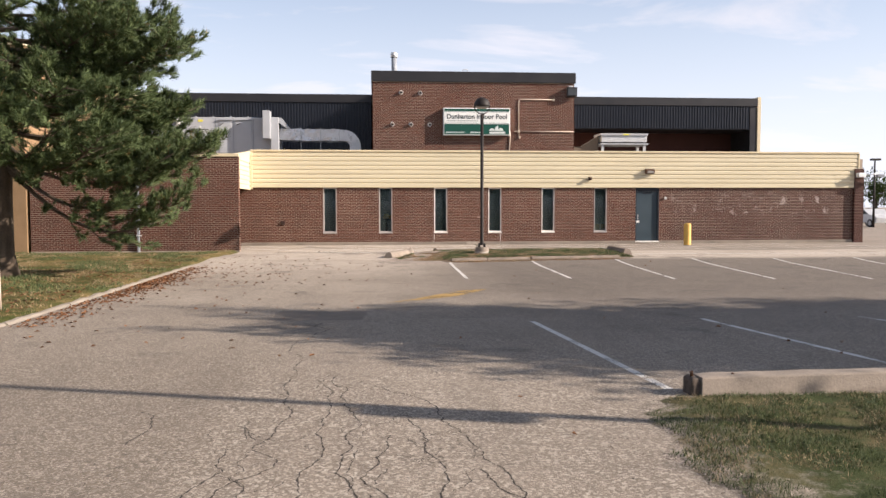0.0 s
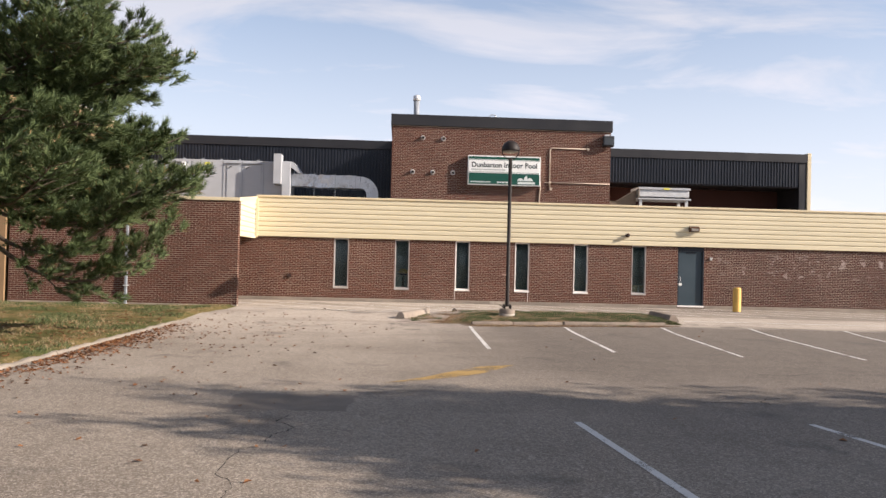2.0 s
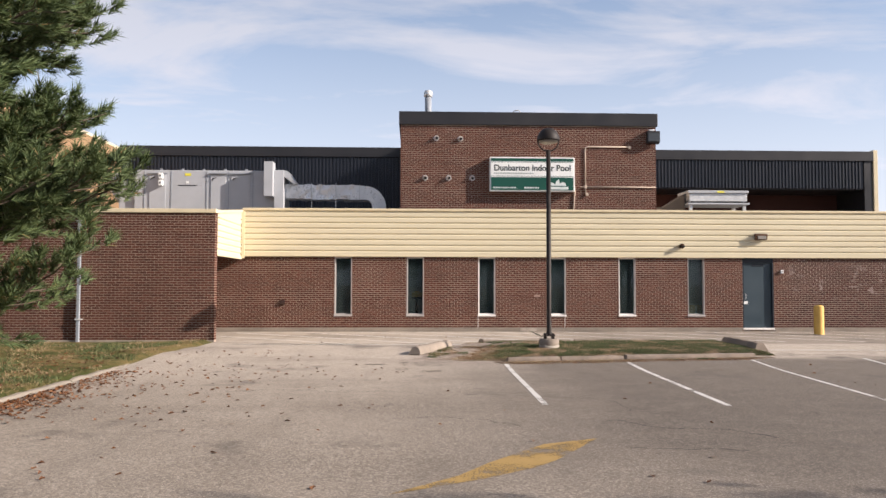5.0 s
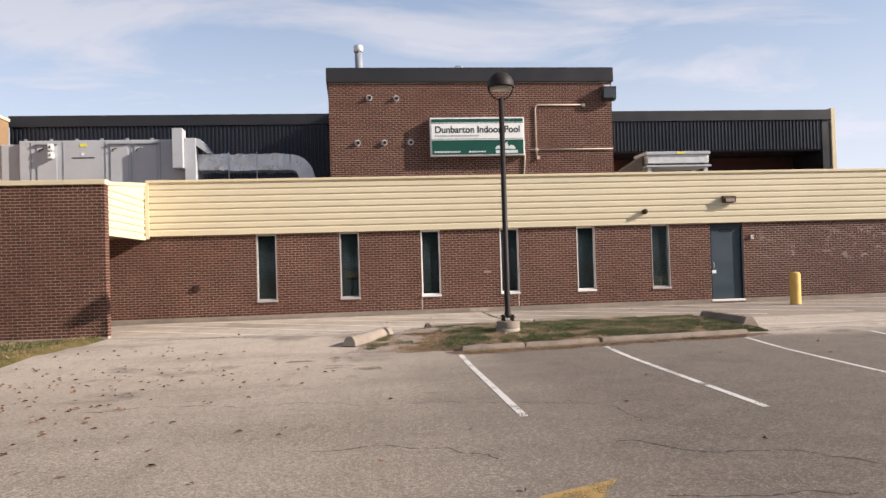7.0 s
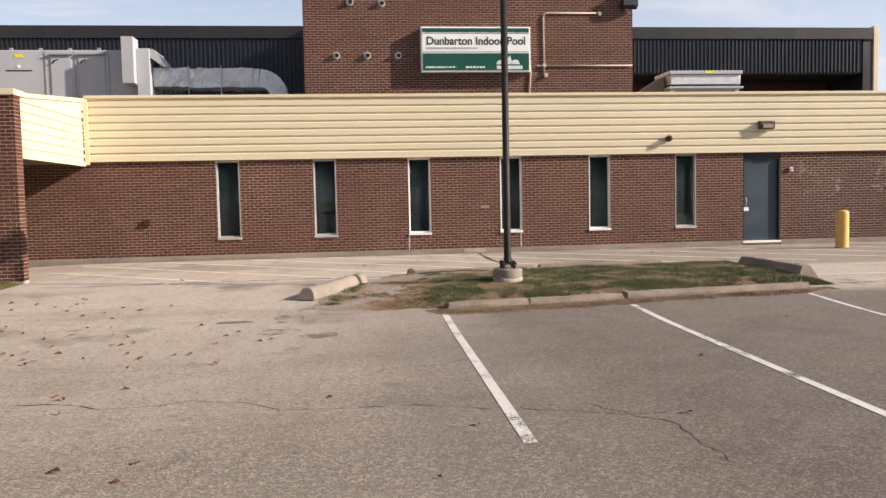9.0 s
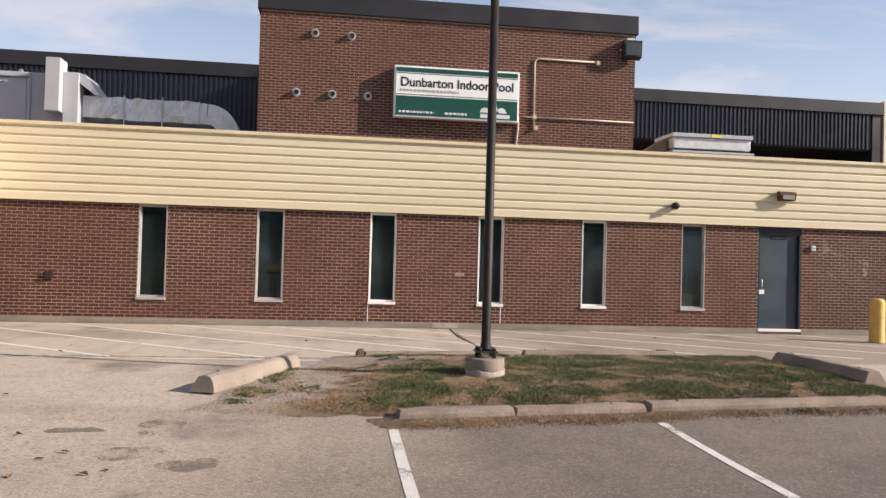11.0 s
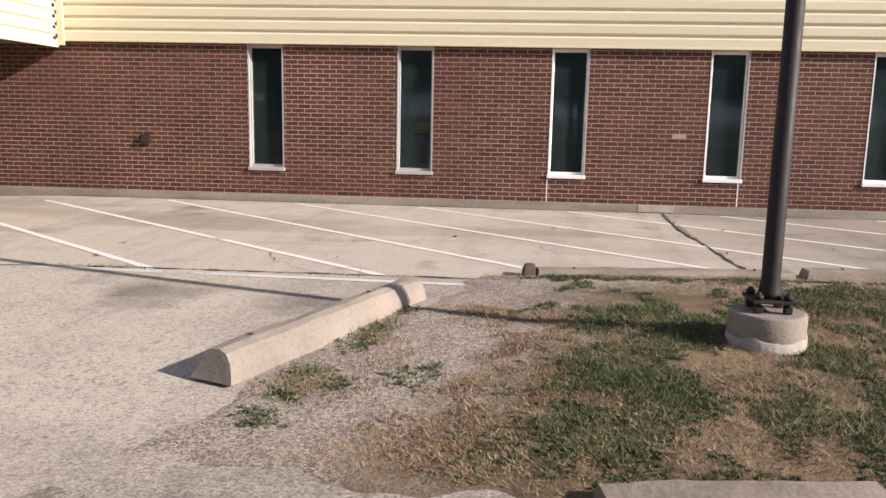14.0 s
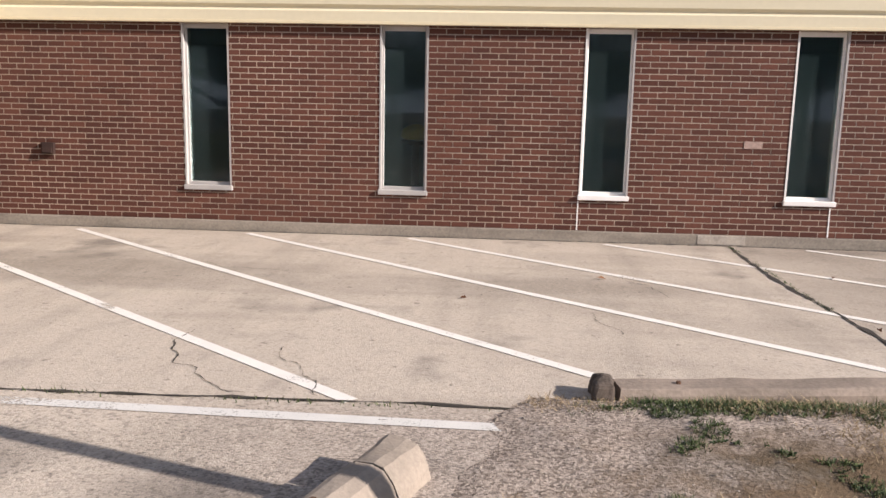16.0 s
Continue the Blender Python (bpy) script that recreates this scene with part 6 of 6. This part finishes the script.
    # limbs on the sunny side: the long low ones that reach over the lot, then two upper tiers
    for az, zz, ln, rise, sag in ((-0.15, 3.05, 5.15, 0.0, 0.2), (0.15, 3.2, 4.7, 0.0, 0.3), (-0.4, 3.1, 4.9, 0.0, 0.35), (0.05, 2.9, 4.4, -0.05, 0.75), (-0.25, 3.0, 4.0, -0.05, 0.6),
                                  (-0.75, 3.5, 4.6, -0.02, 0.4), (-1.1, 3.4, 4.4, 0.0, 0.3), (0.4, 3.6, 4.1, 0.0, 0.2),
                                  (-0.1, 3.9, 4.4, 0.0, 0.15), (-0.5, 4.0, 4.2, 0.0, 0.1), (-0.9, 4.1, 4.0, 0.0, 0.1), (-1.3, 3.9, 4.0, 0.0, 0.1),
                                  (-0.2, 5.0, 4.45, 0.06, 0.12), (-0.4, 5.15, 4.4, 0.06, 0.12), (0.0, 5.1, 4.35, 0.06, 0.1), (0.25, 5.25, 3.7, 0.06, 0.1), (-0.7, 5.1, 4.1, 0.05, 0.1),
                                  (-0.1, 5.65, 3.9, 0.06, 0.1), (-0.6, 5.85, 3.8, 0.06, 0.1),
                                  (-1.0, 4.55, 3.2, 0.02, 0.1), (-0.35, 4.5, 3.0, 0.0, 0.1), (0.1, 4.5, 2.9, 0.0, 0.1),
                                  (-0.3, 7.2, 3.5, 0.1, 0.1), (0.1, 7.4, 3.3, 0.1, 0.1), (-0.8, 7.3, 3.3, 0.1, 0.1)):
        part("limb", limb((X, Y, zz), az, ln, rise, sag, 0.065, 0.36), M["bark"], t)
    crown = part("crown", from_arrays("crown", nv, nf, M["needles"]), None, t, "tufts of dark green needles")
    tagged(crown, kind="stuff")


pine()


def leaf_tree(name, height, radius, label, seed, leaves=5200, clear=0.3):
    """A broad-leaved tree at the origin: trunk, limbs and a loose crown of leaf clumps."""
    r = random.Random(seed)
    t = thing(name, (0, 0, 0), label, "tree", "trees round the lot")
    part("trunk", tube(B(), [(0, 0, 0), (0.03, 0, 0.2), (0.05, 0.04, height * clear), (0.0, 0.08, height * 0.8)], [0.24, 0.17, 0.14, 0.03], 10), M["bark"], t)
    verts, faces = [], []
    for k in range(14):
        az, z0 = r.uniform(0, 6.28), height * r.uniform(clear, 0.75)
        top = height * r.uniform(0.5, 1.0)
        reach = radius * r.uniform(0.45, 1.0) * math.sqrt(max(0.15, 1 - ((top / height - 0.62) / 0.45) ** 2))
        end = Vector((math.cos(az) * reach, math.sin(az) * reach, top))
        part("limb", tube(B(), [(0.03, 0.03, z0), Vector((0, 0, z0)).lerp(end, 0.5) + Vector((0, 0, 0.2)), end], [0.06, 0.04, 0.012], 5), M["bark"], t)
        for _ in range(leaves // 14 // 26):
            c = Vector((0, 0, z0)).lerp(end, r.uniform(0.4, 1.08)) + Vector((r.gauss(0, 1), r.gauss(0, 1), r.gauss(0, 0.8))) * radius * 0.2
            for _ in range(26):
                p = c + Vector((r.gauss(0, 1), r.gauss(0, 1), r.gauss(0, 0.8))) * 0.22
                a = Vector((r.uniform(-1, 1), r.uniform(-1, 1), r.uniform(-1, 1))).normalized() * 0.11
                b = a.cross(Vector((r.uniform(-1, 1), r.uniform(-1, 1), 1))).normalized() * 0.07
                o = len(verts)
                verts += [p - a, p + b, p + a, p - b]
                faces.append((o, o + 1, o + 2, o + 3))
    tagged(part("crown", from_arrays("crown", verts, faces, M["leaves"]), None, t), kind="stuff")
    return t


shade_tree = leaf_tree("lot_tree", 8.6, 2.9, "leafy green tree on the verge beside the lot", 41, 15000)
shade_tree.matrix_basis = pose(15.4, 7.2, 0)
for x, y, a, s in ((18.6, 7.1, 80, 0.98), (22.4, 7.0, 200, 1.0), (26.6, 6.9, 300, 1.05)):
    c = copy_thing(shade_tree, pose(x, y, 0, 0, 0, a))
    c.scale = (s, s, s)
slim = copy_thing(shade_tree, pose(15.6, 8.5, 0, 0, 0, 140))
slim.scale = (0.5, 0.5, 0.97)
shade_tree.scale = (0.88, 0.88, 0.86)
row_tree = leaf_tree("roadside_tree", 11.0, 4.4, "full green roadside tree across the street", 42, 11000, 0.08)
row_tree.matrix_basis = pose(-24, -38, 0)
for i in range(1, 11):
    c = copy_thing(row_tree, pose(-24 + i * 6.2 + 1.5 * math.sin(i * 2.7), -38 + 3 * math.sin(i * 1.9), 0, 0, 0, i * 77))
    k = 0.85 + 0.25 * abs(math.sin(i * 1.3))
    c.scale = (k, k, k * 0.95)
for i in range(12):
    c = copy_thing(row_tree, pose(-27 + i * 5.6, -47 + 2 * math.sin(i * 2.3), 0, 0, 0, i * 53 + 20))
    c.scale = (1.0, 1.0, 0.9)
far_tree = leaf_tree("far_tree", 5.0, 3.2, "dense green tree beyond the far lot", 43, 4600, 0.1)
far_tree.matrix_basis = pose(44, 78, 0)
for i in range(1, 12):
    copy_thing(far_tree, pose(44 + i * 3.6, 79 + 2 * math.sin(i * 1.7), 0, 0, 0, i * 61))

up = thing("utility_pole", (12.2, 3.87, 0), "tall wooden utility pole with a transformer beside the lot", "pole")
part("pole", tube(B(), [(12.2, 3.87, -0.1), (12.2, 3.87, 10.5)], [0.085, 0.055], 12), M["bark"], up)
part("crossarm", box(B(), 12.15, 12.25, 2.87, 4.87, 9.8, 9.9), M["bark"], up)
part("transformer", lathe(B(), [(0.13, 0), (0.15, 0.04), (0.15, 0.60), (0.12, 0.66), (0.04, 0.69)], (12.2, 3.70, 5.42), 20), M["unit_dark"], up, "grey transformer drum")
for z in (5.5, 5.95):
    part("bracket", box(B(), 12.16, 12.24, 3.80, 3.86, z, z + 0.06), M["galvanised"], up)

fl = thing("far_lamp_post", (38.9, 60, 0.11), "slim dark lamp post beyond the building", "lamp post")
part("pole", tube(B(), [(38.9, 60, 0.1), (38.9, 60, 5.3)], [0.09, 0.06], 10), M["black_pole"], fl)
part("head", box(B(), 38.6, 39.3, 59.8, 60.2, 5.3, 5.45, 0.03), M["black_pole"], fl)
sp = thing("marker_stake", (-5.62, 13.9, 0.06), "thin pale marker stake in the lawn", "stake")
part("stake", tube(B(), [(-5.62, 13.9, 0.0), (-5.63, 13.9, 0.72)], 0.012, 8), M["pvc"], sp)
part("tip", lathe(B(), [(0.014, 0), (0.006, 0.03)], (-5.63, 13.9, 0.721), 8), M["pvc"], sp)


def far_car():
    t = thing("parked_car", (39.6, 62, 0.11), "silver-blue car parked beyond the building", "car")
    body = [(-2.1, 0.35), (-2.15, 0.75), (-1.9, 0.95), (-1.2, 1.0), (-0.5, 1.42), (0.9, 1.45), (1.6, 1.05), (2.1, 0.95), (2.15, 0.4)]
    part("body", extrude_profile(B(), body, lambda a, b, s: (39.9 + s, 62 + a, 0.11 + b), -0.85, 0.85), M["galvanised"], t)
    part("window", extrude_profile(B(), [(-1.05, 1.03), (-0.45, 1.36), (0.85, 1.38), (1.35, 1.06)], lambda a, b, s: (39.9 + s, 62 + a, 0.11 + b), -0.86, 0.86), M["black"], t)
    for y in (60.65, 63.35):
        for x in (39.12, 40.68):
            w = part("wheel", tube(B(), [(x - 0.1, y, 0.43), (x + 0.1, y, 0.43)], 0.32, 18), M["black"], t)
            part("rim", tube(B(), [(x - 0.105, y, 0.43), (x + 0.105, y, 0.43)], 0.19, 14), M["galvanised"], w)


far_car()


# ---- bricks ----
rnd = random.Random(7)
south = brick_cells(-6.6, 22.1, 0.243, 2.60, HOLES)
near = [c for c in south if 1.02 < c[0] and c[1] < 2.81 and c[2] > 0.55]
rest = [c for c in south if not (1.02 < c[0] and c[1] < 2.81 and c[2] > 0.55)]
whole = {}
for l, r, b, t in near:
    key = (round(r - l, 3), round(t - b, 3))
    if key not in whole:
        whole[key] = brick_mesh("brick", [(0, key[0], 0, key[1])], 0, 0.09, M["brick"], rnd)
    ob = new("brick", whole[key])
    ob.parent = wall_south
    ob.location = (l, WALL_Y + rnd.uniform(-0.0008, 0.0008), b)
tagged(part("brickwork", brick_mesh("brickwork", rest, WALL_Y, 0.09, M["brick"], rnd), None, wall_south), "dark red bricks in running bond", kind="stuff")
wing = brick_cells(-11.9, WING_X, 0.165, WING_TOP, [])
for l, r, b, t in wing:
    if l > -6.30 and 0.5 < b < 2.6:
        key = (round(r - l, 3), round(t - b, 3), "wing")
        if key not in whole:
            whole[key] = brick_mesh("brick", [(0, key[0], 0, key[1])], 0, 0.29, M["brick"], rnd)
        ob = new("brick", whole[key])
        ob.parent = wing_wall
        ob.location = (l, WING_Y + rnd.uniform(-0.0008, 0.0008), b)
tagged(part("brickwork", brick_mesh("brickwork", [c for c in wing if not (c[0] > -6.30 and 0.5 < c[2] < 2.6)], WING_Y, 0.29, M["brick"], rnd), None, wing_wall), "dark red bricks in running bond", kind="stuff")
tagged(part("brickwork", brick_mesh("brickwork", brick_cells(0.19, 9.40, 3.9, 7.36, []), 37.10, 0.19, M["brick"], rnd), None, tower), "dark red bricks in running bond", kind="stuff")
tagged(part("brickwork", brick_mesh("brickwork", brick_cells(21.68, 22.10, 0.1, 3.40, []), 34.965, 0.45, M["brick"], rnd), None, fin), "dark red bricks of the fin", kind="stuff")
